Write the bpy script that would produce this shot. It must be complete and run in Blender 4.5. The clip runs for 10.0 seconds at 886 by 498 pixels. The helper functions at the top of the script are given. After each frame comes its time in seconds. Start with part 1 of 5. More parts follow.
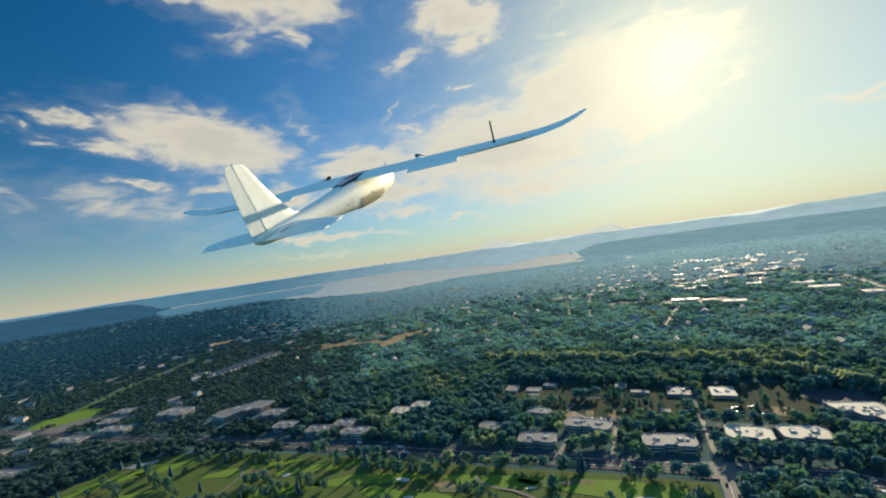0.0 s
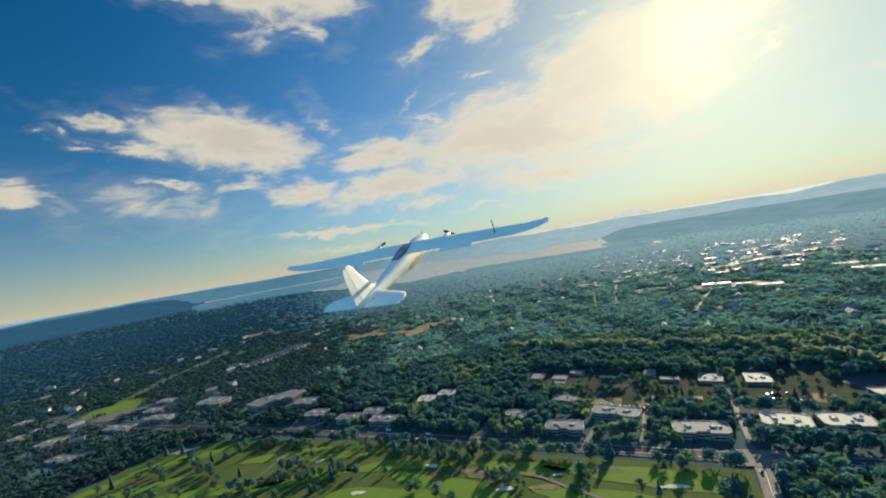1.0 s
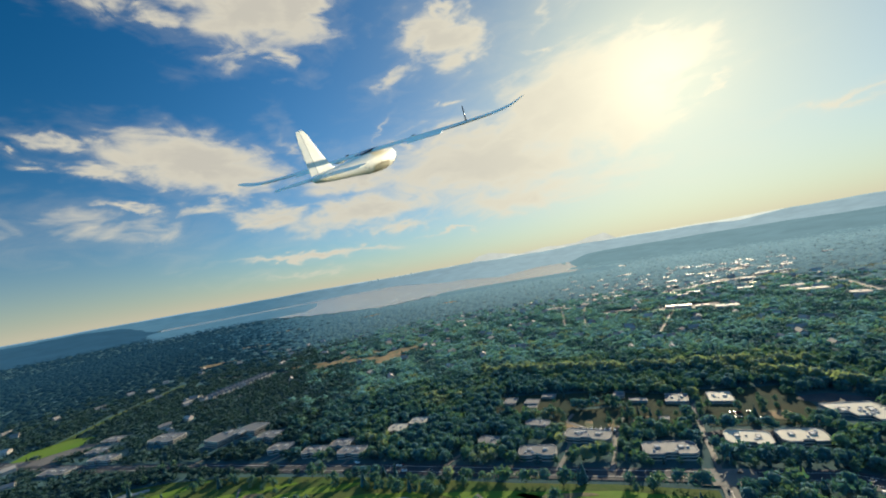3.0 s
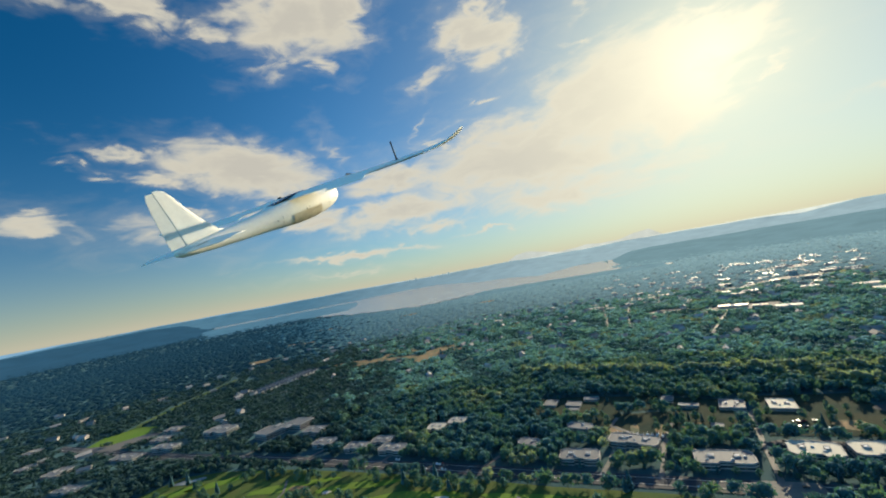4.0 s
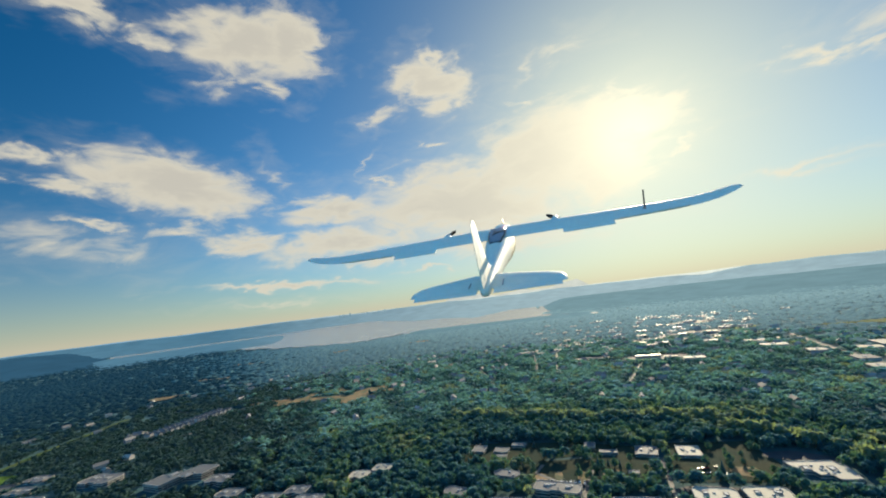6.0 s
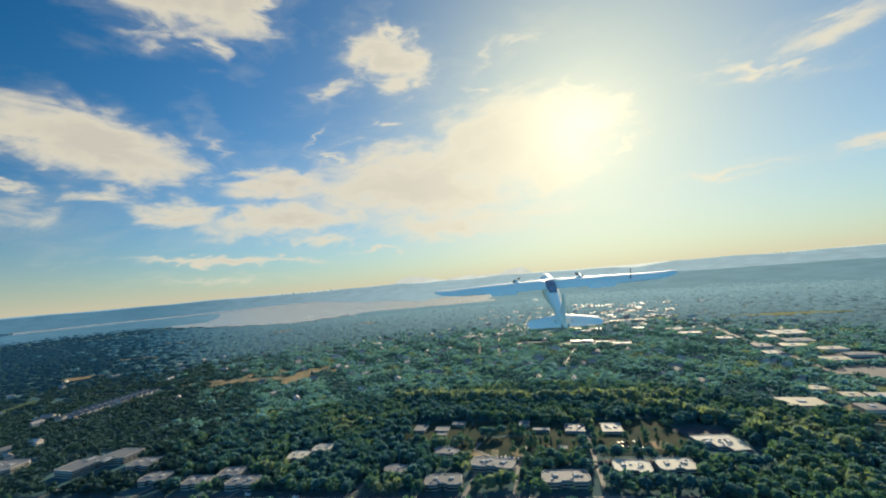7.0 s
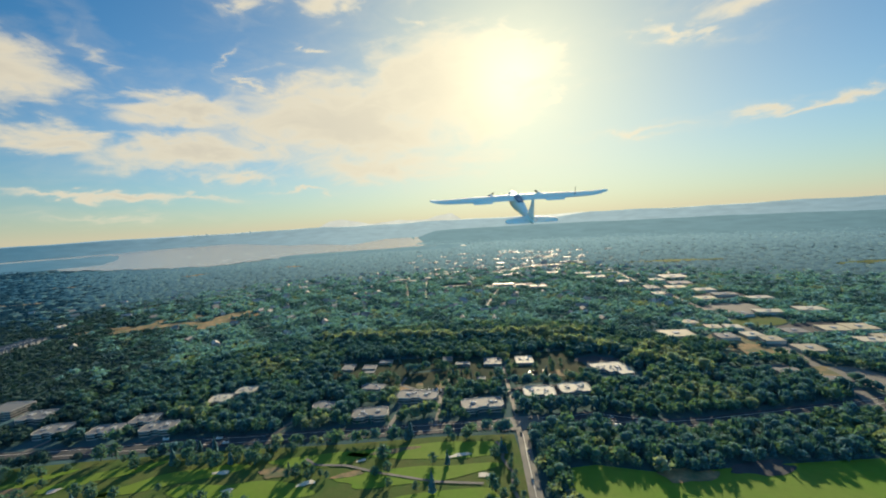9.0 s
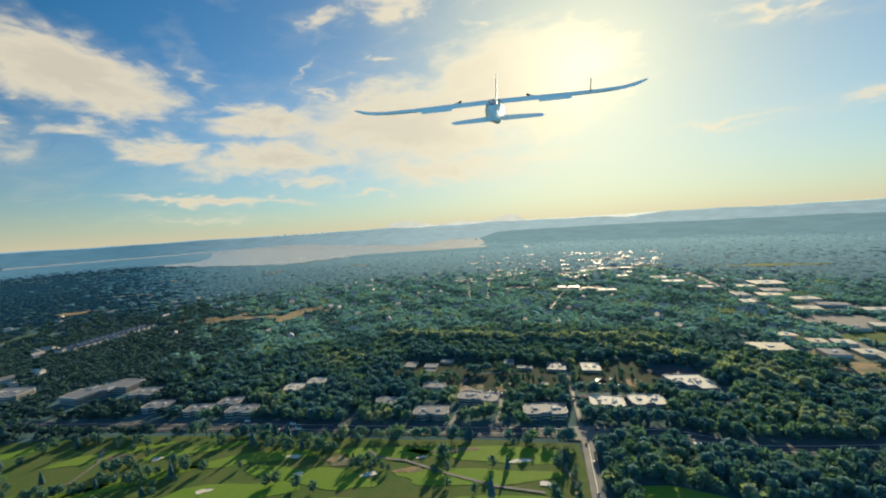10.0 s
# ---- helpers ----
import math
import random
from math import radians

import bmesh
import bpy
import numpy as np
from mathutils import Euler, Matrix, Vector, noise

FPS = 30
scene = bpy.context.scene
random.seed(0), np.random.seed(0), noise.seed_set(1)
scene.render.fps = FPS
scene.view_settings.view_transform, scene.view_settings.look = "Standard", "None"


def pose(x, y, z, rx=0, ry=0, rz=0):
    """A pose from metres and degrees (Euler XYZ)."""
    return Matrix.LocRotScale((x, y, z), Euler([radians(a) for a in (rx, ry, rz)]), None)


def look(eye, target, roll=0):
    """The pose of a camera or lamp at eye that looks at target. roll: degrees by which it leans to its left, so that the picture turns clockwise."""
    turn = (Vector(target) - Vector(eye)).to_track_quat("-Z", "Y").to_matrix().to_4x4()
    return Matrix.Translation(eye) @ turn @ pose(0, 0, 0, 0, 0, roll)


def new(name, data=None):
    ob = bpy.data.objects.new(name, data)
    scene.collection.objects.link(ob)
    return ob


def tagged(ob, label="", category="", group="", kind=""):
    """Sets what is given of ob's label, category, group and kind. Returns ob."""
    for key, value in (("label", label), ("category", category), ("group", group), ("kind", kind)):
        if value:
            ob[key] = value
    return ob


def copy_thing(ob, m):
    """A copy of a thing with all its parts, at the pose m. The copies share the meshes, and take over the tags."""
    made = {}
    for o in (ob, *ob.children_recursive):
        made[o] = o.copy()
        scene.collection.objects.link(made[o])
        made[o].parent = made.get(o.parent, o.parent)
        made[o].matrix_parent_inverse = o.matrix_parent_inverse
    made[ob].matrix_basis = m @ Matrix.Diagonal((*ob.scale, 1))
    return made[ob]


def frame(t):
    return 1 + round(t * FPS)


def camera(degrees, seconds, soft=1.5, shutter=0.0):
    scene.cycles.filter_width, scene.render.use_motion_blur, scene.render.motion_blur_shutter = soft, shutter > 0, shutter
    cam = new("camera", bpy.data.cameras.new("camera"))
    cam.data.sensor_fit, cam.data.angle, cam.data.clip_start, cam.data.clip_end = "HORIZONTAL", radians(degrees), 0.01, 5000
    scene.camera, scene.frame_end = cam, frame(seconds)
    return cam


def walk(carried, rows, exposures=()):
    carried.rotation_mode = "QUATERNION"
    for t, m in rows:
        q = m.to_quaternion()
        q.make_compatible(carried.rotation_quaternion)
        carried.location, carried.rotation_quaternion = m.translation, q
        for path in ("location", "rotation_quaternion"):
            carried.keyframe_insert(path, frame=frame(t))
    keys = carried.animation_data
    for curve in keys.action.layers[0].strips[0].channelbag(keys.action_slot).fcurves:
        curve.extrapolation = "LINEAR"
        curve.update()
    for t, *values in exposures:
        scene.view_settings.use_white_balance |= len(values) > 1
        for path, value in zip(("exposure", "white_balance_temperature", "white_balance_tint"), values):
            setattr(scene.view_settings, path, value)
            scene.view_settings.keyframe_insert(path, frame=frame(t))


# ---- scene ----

H = 220.0                      # height of the flight over the valley floor
SUN_AZ, SUN_EL = 11.5, 18.4    # degrees; azimuth clockwise from +y

# ---------------------------------------------------------------- camera
cam = camera(97.3, 10.0, soft=2.0)


def eye_pose(x, y, z, yaw, pitch, roll):
    """A camera pose from a place relative to the aircraft and yaw (clockwise from +y), pitch and roll in degrees."""
    yaw, pitch = radians(yaw), radians(pitch)
    e = Vector((x, y, z + H))
    d = Vector((math.sin(yaw) * math.cos(pitch), math.cos(yaw) * math.cos(pitch), math.sin(pitch)))
    return look(e, e + d, roll)


PATH = [
    (0.0, 1.203, -1.837, -0.441, -22.48, 0.66, -8.23),
    (0.5, 1.711, -2.171, -0.285, -26.80, 0.34, -8.57),
    (1.0, 1.692, -2.797, 0.003, -25.89, -0.32, -9.78),
    (1.5, 1.471, -3.319, -0.093, -22.35, -0.40, -10.15),
    (2.0, 1.320, -3.414, -0.585, -19.23, 0.30, -10.18),
    (3.5, 1.661, -2.074, -0.934, -23.70, 3.31, -10.05),
    (4.0, 1.845, -1.783, -0.589, -26.57, 3.36, -10.39),
    (4.5, 1.743, -1.679, -0.363, -27.21, 4.44, -10.14),
    (5.0, 1.328, -1.598, -0.367, -25.10, 6.33, -9.42),
    (5.5, 0.779, -1.751, -0.371, -20.84, 8.17, -8.10),
    (7.0, -0.364, -4.245, 0.194, -9.91, 4.34, -4.88),
    (7.5, -0.795, -5.342, 0.467, -6.48, 0.52, -4.36),
    (8.0, -1.166, -5.823, 0.443, -2.99, -2.39, -3.97),
    (8.5, -1.273, -5.879, 0.235, -0.57, -3.89, -3.63),
    (9.0, -1.040, -5.408, -0.191, -0.22, -4.42, -3.38),
    (9.5, -0.555, -4.522, -0.606, -2.83, -4.28, -3.21),
    (10.0, 0.047, -3.479, -0.969, -9.38, -3.75, -3.58),
]
walk(cam, [(t, eye_pose(*p)) for t, *p in PATH], [(0.0, 0.97, 6500, 10), (4.5, 0.92, 6480, 10), (6.0, 0.95, 6500, 10), (8.5, 1.02, 6850, 9.5), (10.0, 1.02, 6900, 9.5)])

# ---------------------------------------------------------------- world: evening sky with clouds
SKY = 0.070
world = bpy.data.worlds.new("sky")
scene.world = world
world.use_nodes = True
wn, wl = world.node_tree.nodes, world.node_tree.links
wn.clear()


def wmath(op, a, b=None, c=None, clamp=False):
    n = wn.new("ShaderNodeMath")
    n.operation, n.use_clamp = op, clamp
    for i, v in enumerate((a, b, c)):
        if v is None:
            continue
        if isinstance(v, (int, float)):
            n.inputs[i].default_value = v
        else:
            wl.new(v, n.inputs[i])
    return n.outputs[0]


def wmix(fac, a, b, blend="MIX"):
    n = wn.new("ShaderNodeMix")
    n.data_type, n.blend_type = "RGBA", blend
    for sock, v in ((n.inputs["Factor"], fac), (n.inputs[6], a), (n.inputs[7], b)):
        if isinstance(v, (int, float)):
            sock.default_value = v
        elif isinstance(v, tuple):
            sock.default_value = (*v, 1)
        else:
            wl.new(v, sock)
    return n.outputs[2]


def wramp(v, lo, hi, smooth=True):
    n = wn.new("ShaderNodeMapRange")
    n.interpolation_type = "SMOOTHSTEP" if smooth else "LINEAR"
    wl.new(v, n.inputs[0])
    n.inputs[1].default_value, n.inputs[2].default_value = lo, hi
    return n.outputs[0]


def wnoise(vec, scale, detail, rough, dist=0.0):
    n = wn.new("ShaderNodeTexNoise")
    wl.new(vec, n.inputs["Vector"])
    n.inputs["Scale"].default_value, n.inputs["Detail"].default_value = scale, detail
    n.inputs["Roughness"].default_value, n.inputs["Distortion"].default_value = rough, dist
    return n


geo = wn.new("ShaderNodeTexCoord")
sep = wn.new("ShaderNodeSeparateXYZ")
wl.new(geo.outputs["Generated"], sep.inputs[0])
dx, dy, dz = sep.outputs
az = wmath("MULTIPLY", wmath("ARCTAN2", dx, dy), 57.29578)
el = wmath("MULTIPLY", wmath("ARCSINE", dz), 57.29578)

sky = wn.new("ShaderNodeTexSky")
sky.sky_type, sky.sun_disc = "NISHITA", False
sky.sun_elevation, sky.sun_rotation = radians(SUN_EL), radians(SUN_AZ)
sky.altitude, sky.air_density, sky.dust_density, sky.ozone_density = 200, 1.0, 0.4, 2.5

# angle from the sun, for the glare in thin cloud and haze
sv = (math.sin(radians(SUN_AZ)) * math.cos(radians(SUN_EL)), math.cos(radians(SUN_AZ)) * math.cos(radians(SUN_EL)), math.sin(radians(SUN_EL)))
dot = wn.new("ShaderNodeVectorMath")
dot.operation = "DOT_PRODUCT"
wl.new(geo.outputs["Generated"], dot.inputs[0])
dot.inputs[1].default_value = sv
sun_ang = wmath("MULTIPLY", wmath("ARCCOSINE", wmath("MINIMUM", dot.outputs["Value"], 0.99999)), 57.29578)

# cloud field in degrees of azimuth and elevation, torn by two scales of wind-drawn noise
flat = wn.new("ShaderNodeCombineXYZ")
wl.new(wmath("ADD", wmath("MULTIPLY", az, 0.055), wmath("MULTIPLY", el, 0.02)), flat.inputs[0])
wl.new(wmath("ADD", wmath("MULTIPLY", el, 0.13), wmath("MULTIPLY", az, -0.012)), flat.inputs[1])
warp = wnoise(flat.outputs[0], 3.6, 5, 0.55, 0.4)
wsep = wn.new("ShaderNodeSeparateColor")
wl.new(warp.outputs["Color"], wsep.inputs[0])
waz = wmath("ADD", az, wmath("MULTIPLY", wmath("SUBTRACT", wsep.outputs[0], 0.5), 11.0))
wel = wmath("ADD", el, wmath("MULTIPLY", wmath("SUBTRACT", wsep.outputs[1], 0.5), 5.0))
fine = wnoise(flat.outputs[0], 3.0, 8, 0.57, 0.9).outputs["Fac"]

# azimuth, elevation, half-length, half-height, tilt, thickness
HIGH_CLOUD = [
    (-61.7, 34.9, 6.2, 1.8, -12, 1.15), (-70.0, 33.9, 3.2, 1.0, 2, 0.45), (-42.7, 35.2, 10.8, 4.6, 4, 1.35), (-36.4, 35.5, 6.0, 4.8, 16, 1.40),
    (-39.5, 30.4, 3.5, 1.3, -25, 0.85), (-45.3, 30.8, 3.5, 0.9, 24, 0.45), (-54.8, 33.9, 3.5, 1.0, 11, 0.60), (-15.4, 30.6, 7.4, 3.9, -13, 1.40),
    (-23.9, 26.7, 3.9, 1.0, 22, 0.50), (-13.7, 27.6, 4.1, 1.7, 1, 0.85), (-15.9, 34.0, 2.8, 1.6, -39, 0.80), (4.0, 31.1, 4.4, 0.9, 2, 0.30),
    (-1.2, 29.1, 2.7, 0.9, 35, 0.30), (30.7, 20.0, 5.8, 0.9, -18, 0.80), (38.6, 21.8, 8.0, 1.3, 2, 0.55),
]
LEFT_CLOUD = [
    (-51.8, 17.9, 11.2, 3.9, -10, 1.55), (-63.5, 20.0, 4.8, 0.8, -6, 0.75), (-61.3, 17.2, 3.1, 0.9, -9, 0.85), (-66.9, 17.3, 1.7, 0.4, -3, 0.65),
    (-68.6, 18.4, 0.9, 0.3, -1, 0.50), (-48.1, 14.9, 4.8, 2.2, -7, 0.95), (-39.6, 18.3, 2.6, 1.0, -67, 0.30), (-72.3, 12.4, 4.2, 0.9, 3, 0.80),
    (-62.3, 10.5, 8.2, 1.8, -8, 0.44), (-59.3, 12.9, 2.6, 0.6, -14, 0.80), (-50.7, 12.1, 4.0, 1.1, -3, 0.75),
]
MAIN_CLOUD = [
    (1.6, 18.6, 15.0, 7.2, 0, 1.50), (10.8, 21.2, 8.8, 3.4, -15, 1.40), (5.5, 15.7, 8.6, 6.2, -24, 1.45), (-11.8, 12.9, 18.5, 4.8, -3, 1.40),
    (-8.6, 8.0, 17.0, 2.6, -2, 0.80), (13.2, 21.7, 6.4, 1.7, -33, 0.90), (-25.2, 18.0, 2.6, 0.6, 25, 0.65), (-2.4, 25.9, 3.6, 0.5, -5, 0.60),
    (-16.4, 22.9, 1.9, 0.3, -4, 0.55), (16.5, 15.3, 2.8, 0.6, 23, 0.55), (-31.3, 14.6, 10.5, 2.1, 3, 1.25), (-43.8, 10.6, 5.6, 1.8, -5, 1.15),
    (-31.4, 9.9, 12.5, 2.8, 6, 1.25), (-26.7, 7.1, 7.6, 0.8, 1, 0.60), (-5.4, 8.4, 14.0, 2.2, 0, 0.70), (-19.0, 18.4, 8.2, 1.5, 12, 0.65),
    (-27.3, 20.4, 3.0, 0.6, 37, 0.65), (-13, 14.4, 24, 7.0, 5, 1.20),
]
LOW_STREAK = [
    (-39.1, 4.8, 11.6, 0.6, -2, 0.95), (-19.0, 5.0, 4.6, 0.5, -2, 0.75), (-39.9, 2.4, 6.8, 0.5, -2, 0.45), (43.4, 9.8, 7.4, 0.6, 2, 0.70), (26.5, 9.4, 6.0, 0.6, -1, 0.55),
]
dens = None
for ca, ce, ra, re, tilt, thick in HIGH_CLOUD + LEFT_CLOUD + MAIN_CLOUD + LOW_STREAK:
    c, s = math.cos(radians(tilt)), math.sin(radians(tilt))
    u = wmath("MULTIPLY_ADD", waz, c / ra, -(ca * c + ce * s) / ra)
    u = wmath("MULTIPLY_ADD", wel, s / ra, u)
    v = wmath("MULTIPLY_ADD", waz, -s / re, (ca * s - ce * c) / re)
    v = wmath("MULTIPLY_ADD", wel, c / re, v)
    r2 = wmath("MULTIPLY_ADD", u, u, wmath("MULTIPLY", v, v))
    body_ = wmath("MULTIPLY_ADD", wmath("SQRT", r2), -1.30 * thick, 1.30 * thick)
    dens = body_ if dens is None else wmath("SMOOTH_MAX", dens, body_, 0.35)
torn = wmath("ADD", dens, wmath("MULTIPLY", wmath("SUBTRACT", fine, 0.50), 1.75))
# scattered cloud added out of view, behind, overhead and aside, as white fill light
side = wramp(wmath("ABSOLUTE", wmath("ADD", az, 12.0)), 68.0, 95.0)
over = wmath("MAXIMUM", side, wramp(el, 40.0, 55.0))
wide = wnoise(geo.outputs["Generated"], 2.6, 7, 0.6, 0.4).outputs["Fac"]
torn = wmath("MAXIMUM", torn, wmath("MULTIPLY_ADD", over, 5.0, wmath("MULTIPLY_ADD", wide, 6.0, -8.1)))
cover = wramp(torn, -0.25, 1.05)
# thin veil of ice cloud about the thicker parts
thin = wramp(wmath("ADD", dens, wmath("MULTIPLY", wmath("SUBTRACT", fine, 0.5), 2.6)), -1.0, 0.7)
cover = wmath("MAXIMUM", cover, wmath("MULTIPLY", thin, 0.17))

glow = wmath("POWER", 2.718, wmath("MULTIPLY", sun_ang, -0.075))
core = wmath("POWER", 2.718, wmath("MULTIPLY", wmath("POWER", wmath("DIVIDE", sun_ang, 7.0), 2.0), -1.0))
low = wmath("POWER", 2.718, wmath("MULTIPLY", wmath("ABSOLUTE", el), -0.20))

# deep blue in view; unseen sky overhead and behind brightened as blue fill light
away = wmath("MULTIPLY_ADD", wmath("MAXIMUM", wmath("SUBTRACT", dz, 0.64), 0.0), 2.2, wmath("MULTIPLY", dy, -1.0))
fill_tint = wmix(wramp(away, -0.25, 0.55), (0.13, 0.63, 0.91), (1.60, 2.80, 3.35))
tint = wmix(1.0, sky.outputs[0], fill_tint, "MULTIPLY")
hs = wn.new("ShaderNodeHueSaturation")
hs.inputs["Saturation"].default_value = 1.75
wl.new(tint, hs.inputs["Color"])
# low warm evening haze along the skyline, stronger towards the sun
damp = wmath("SUBTRACT", 1.0, wmath("MULTIPLY", wmath("POWER", 2.718, wmath("MULTIPLY", sun_ang, -0.04)), 0.62))
# darkest a quarter-turn from the sun
damp = wmath("MULTIPLY", damp, wmath("MULTIPLY_ADD", wramp(sun_ang, 42.0, 82.0), -0.28, 1.0))
dn = wn.new("ShaderNodeVectorMath")
dn.operation = "SCALE"
wl.new(hs.outputs[0], dn.inputs[0])
wl.new(damp, dn.inputs["Scale"])
haze_col = wmix(wmath("MULTIPLY", glow, 1.0, clamp=True), (4.4, 4.0, 2.95), (8.2, 7.5, 4.9))
veil = wmath("MULTIPLY", wmath("POWER", 2.718, wmath("MULTIPLY", wmath("POWER", wmath("DIVIDE", sun_ang, 20.0), 2.0), -1.0)), 0.70, clamp=True)
warm = wmix(veil, dn.outputs[0], (7.0, 6.9, 5.1))
# cream evening air low under the sun
under = wmath("POWER", 2.718, wmath("MULTIPLY", wmath("POWER", wmath("DIVIDE", wmath("SUBTRACT", az, SUN_AZ), 44.0), 2.0), -1.0))
under = wmath("MULTIPLY", under, wmath("POWER", 2.718, wmath("MULTIPLY", wmath("ABSOLUTE", el), -0.055)))
warm = wmix(wmath("MULTIPLY", under, 0.72, clamp=True), warm, (7.6, 7.05, 4.95))
base = wmix(wmath("MULTIPLY", low, 0.9, clamp=True), warm, haze_col)
# clouds: white, greyer where thick, lit through towards the sun
grey = wramp(torn, 0.5, 1.7)
cloud_col = wmix(grey, (5.5, 5.1, 4.05), (4.5, 4.2, 3.5))
lit = wmix(wmath("MULTIPLY", glow, 1.1, clamp=True), cloud_col, (8.2, 7.65, 5.75))
clouded = wmix(wmath("MULTIPLY", cover, 0.93), base, lit)
flare = wmix(core, (0.0, 0.0, 0.0), (0.8, 0.75, 0.5))
glare = wmix(wmath("MULTIPLY", glow, 0.5), (0.0, 0.0, 0.0), (1.1, 1.05, 0.65))
total = wmix(1.0, wmix(1.0, clouded, flare, "ADD"), glare, "ADD")
bg = wn.new("ShaderNodeBackground")
bg.inputs["Strength"].default_value = SKY
wl.new(total, bg.inputs["Color"])
wo = wn.new("ShaderNodeOutputWorld")
wl.new(bg.outputs[0], wo.inputs[0])

sun_data = bpy.data.lights.new("sun", "SUN")
sun_data.energy, sun_data.angle, sun_data.color = 4.7, radians(0.6), (1.0, 0.86, 0.60)
sun = new("sun", sun_data)
sun.matrix_world = look(Vector(sv) * 1000, (0, 0, 0))

# ---------------------------------------------------------------- materials


def mat(name, color, rough=0.8, metal=0.0, var=None, scale=1.0, amount=0.5, bump=0.0, bump_scale=None, spec=0.3, island=None, leaf=0.0, sheen=0.0, rnd=None):
    """A node material: base colour mixed with a second tone by two scales of noise, grain bump, optional per-piece variation."""
    m = bpy.data.materials.new(name)
    m.use_nodes = True
    n, l = m.node_tree.nodes, m.node_tree.links
    p = n["Principled BSDF"]
    p.inputs["Roughness"].default_value, p.inputs["Metallic"].default_value = rough, metal
    p.inputs["Specular IOR Level"].default_value = spec
    # blue sheen stands in for haze over leaves and ground
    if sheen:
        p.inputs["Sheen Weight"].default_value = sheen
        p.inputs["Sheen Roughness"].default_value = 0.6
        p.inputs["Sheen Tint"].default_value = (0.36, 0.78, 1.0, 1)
    tc = n.new("ShaderNodeTexCoord")
    space = tc.outputs["Object"]

    def nz(s, det):
        t = n.new("ShaderNodeTexNoise")
        t.inputs["Scale"].default_value, t.inputs["Detail"].default_value = s, det
        t.inputs["Roughness"].default_value = 0.62
        l.new(space, t.inputs["Vector"])
        return t.outputs["Fac"]

    def mixc(f, a, b):
        x = n.new("ShaderNodeMix")
        x.data_type = "RGBA"
        if isinstance(f, float):
            x.inputs[0].default_value = f
        else:
            l.new(f, x.inputs[0])
        for s, v in ((x.inputs[6], a), (x.inputs[7], b)):
            if isinstance(v, tuple):
                s.default_value = (*v, 1)
            else:
                l.new(v, s)
        return x.outputs[2]

    def rng(v, a, b, c, d):
        r = n.new("ShaderNodeMapRange")
        l.new(v, r.inputs[0])
        for i, w in enumerate((a, b, c, d)):
            r.inputs[i + 1].default_value = w
        return r.outputs[0]

    out = color
    if var:
        big = rng(nz(scale, 4), 0.38, 0.62, 0.0, amount)
        out = mixc(big, color, var)
        small = rng(nz(scale * 9, 5), 0.35, 0.65, 0.0, amount * 0.4)
        out = mixc(small, out, tuple(c * 0.7 for c in var))
    if island:
        g = n.new("ShaderNodeNewGeometry")
        out = mixc(rng(g.outputs["Random Per Island"], 0.0, 1.0, 0.0, 1.0), out, island)
    if rnd:
        g = n.new("ShaderNodeObjectInfo")
        out = mixc(g.outputs["Random"], out, rnd)
    if isinstance(out, tuple):
        p.inputs["Base Color"].default_value = (*out, 1)
    else:
        l.new(out, p.inputs["Base Color"])
    if bump:
        b = n.new("ShaderNodeBump")
        b.inputs["Strength"].default_value = 1.0
        b.inputs["Distance"].default_value = bump
        l.new(nz(bump_scale or scale * 6, 5), b.inputs["Height"])
        l.new(b.outputs[0], p.inputs["Normal"])
    if leaf:
        t = n.new("ShaderNodeBsdfTranslucent")
        if isinstance(out, tuple):
            t.inputs[0].default_value = (*out, 1)
        else:
            gain = n.new("ShaderNodeMix")
            gain.data_type, gain.blend_type = "RGBA", "MULTIPLY"
            gain.inputs[0].default_value = 1.0
            l.new(out, gain.inputs[6])
            gain.inputs[7].default_value = (1.55, 1.70, 1.10, 1)
            l.new(gain.outputs[2], t.inputs[0])
        x = n.new("ShaderNodeMixShader")
        x.inputs[0].default_value = leaf
        l.new(p.outputs[0], x.inputs[1])
        l.new(t.outputs[0], x.inputs[2])
        l.new(x.outputs[0], n["Material Output"].inputs[0])
    return m


M_FOAM = mat("painted_foam", (0.86, 0.83, 0.71), 0.60, var=(0.79, 0.76, 0.64), scale=6, amount=0.5, bump=0.0006, bump_scale=160, spec=0.28)
M_DARK = mat("black_plastic", (0.015, 0.015, 0.017), 0.35, var=(0.03, 0.03, 0.03), scale=20)
M_CARBON = mat("carbon_rod", (0.012, 0.012, 0.013), 0.3, var=(0.03, 0.03, 0.03), scale=60)
M_METAL = mat("motor_metal", (0.25, 0.25, 0.26), 0.3, 1.0, var=(0.12, 0.12, 0.12), scale=40)
M_HATCH = mat("smoked_hatch", (0.20, 0.25, 0.31), 0.22, var=(0.14, 0.18, 0.22), scale=15, spec=0.6)
M_DOOR = mat("bare_foam_door", (0.76, 0.70, 0.52), 0.65, var=(0.68, 0.62, 0.46), scale=14, bump=0.0006, bump_scale=200)
M_SEAM = mat("hinge_line", (0.34, 0.32, 0.27), 0.8, var=(0.28, 0.26, 0.22), scale=30)

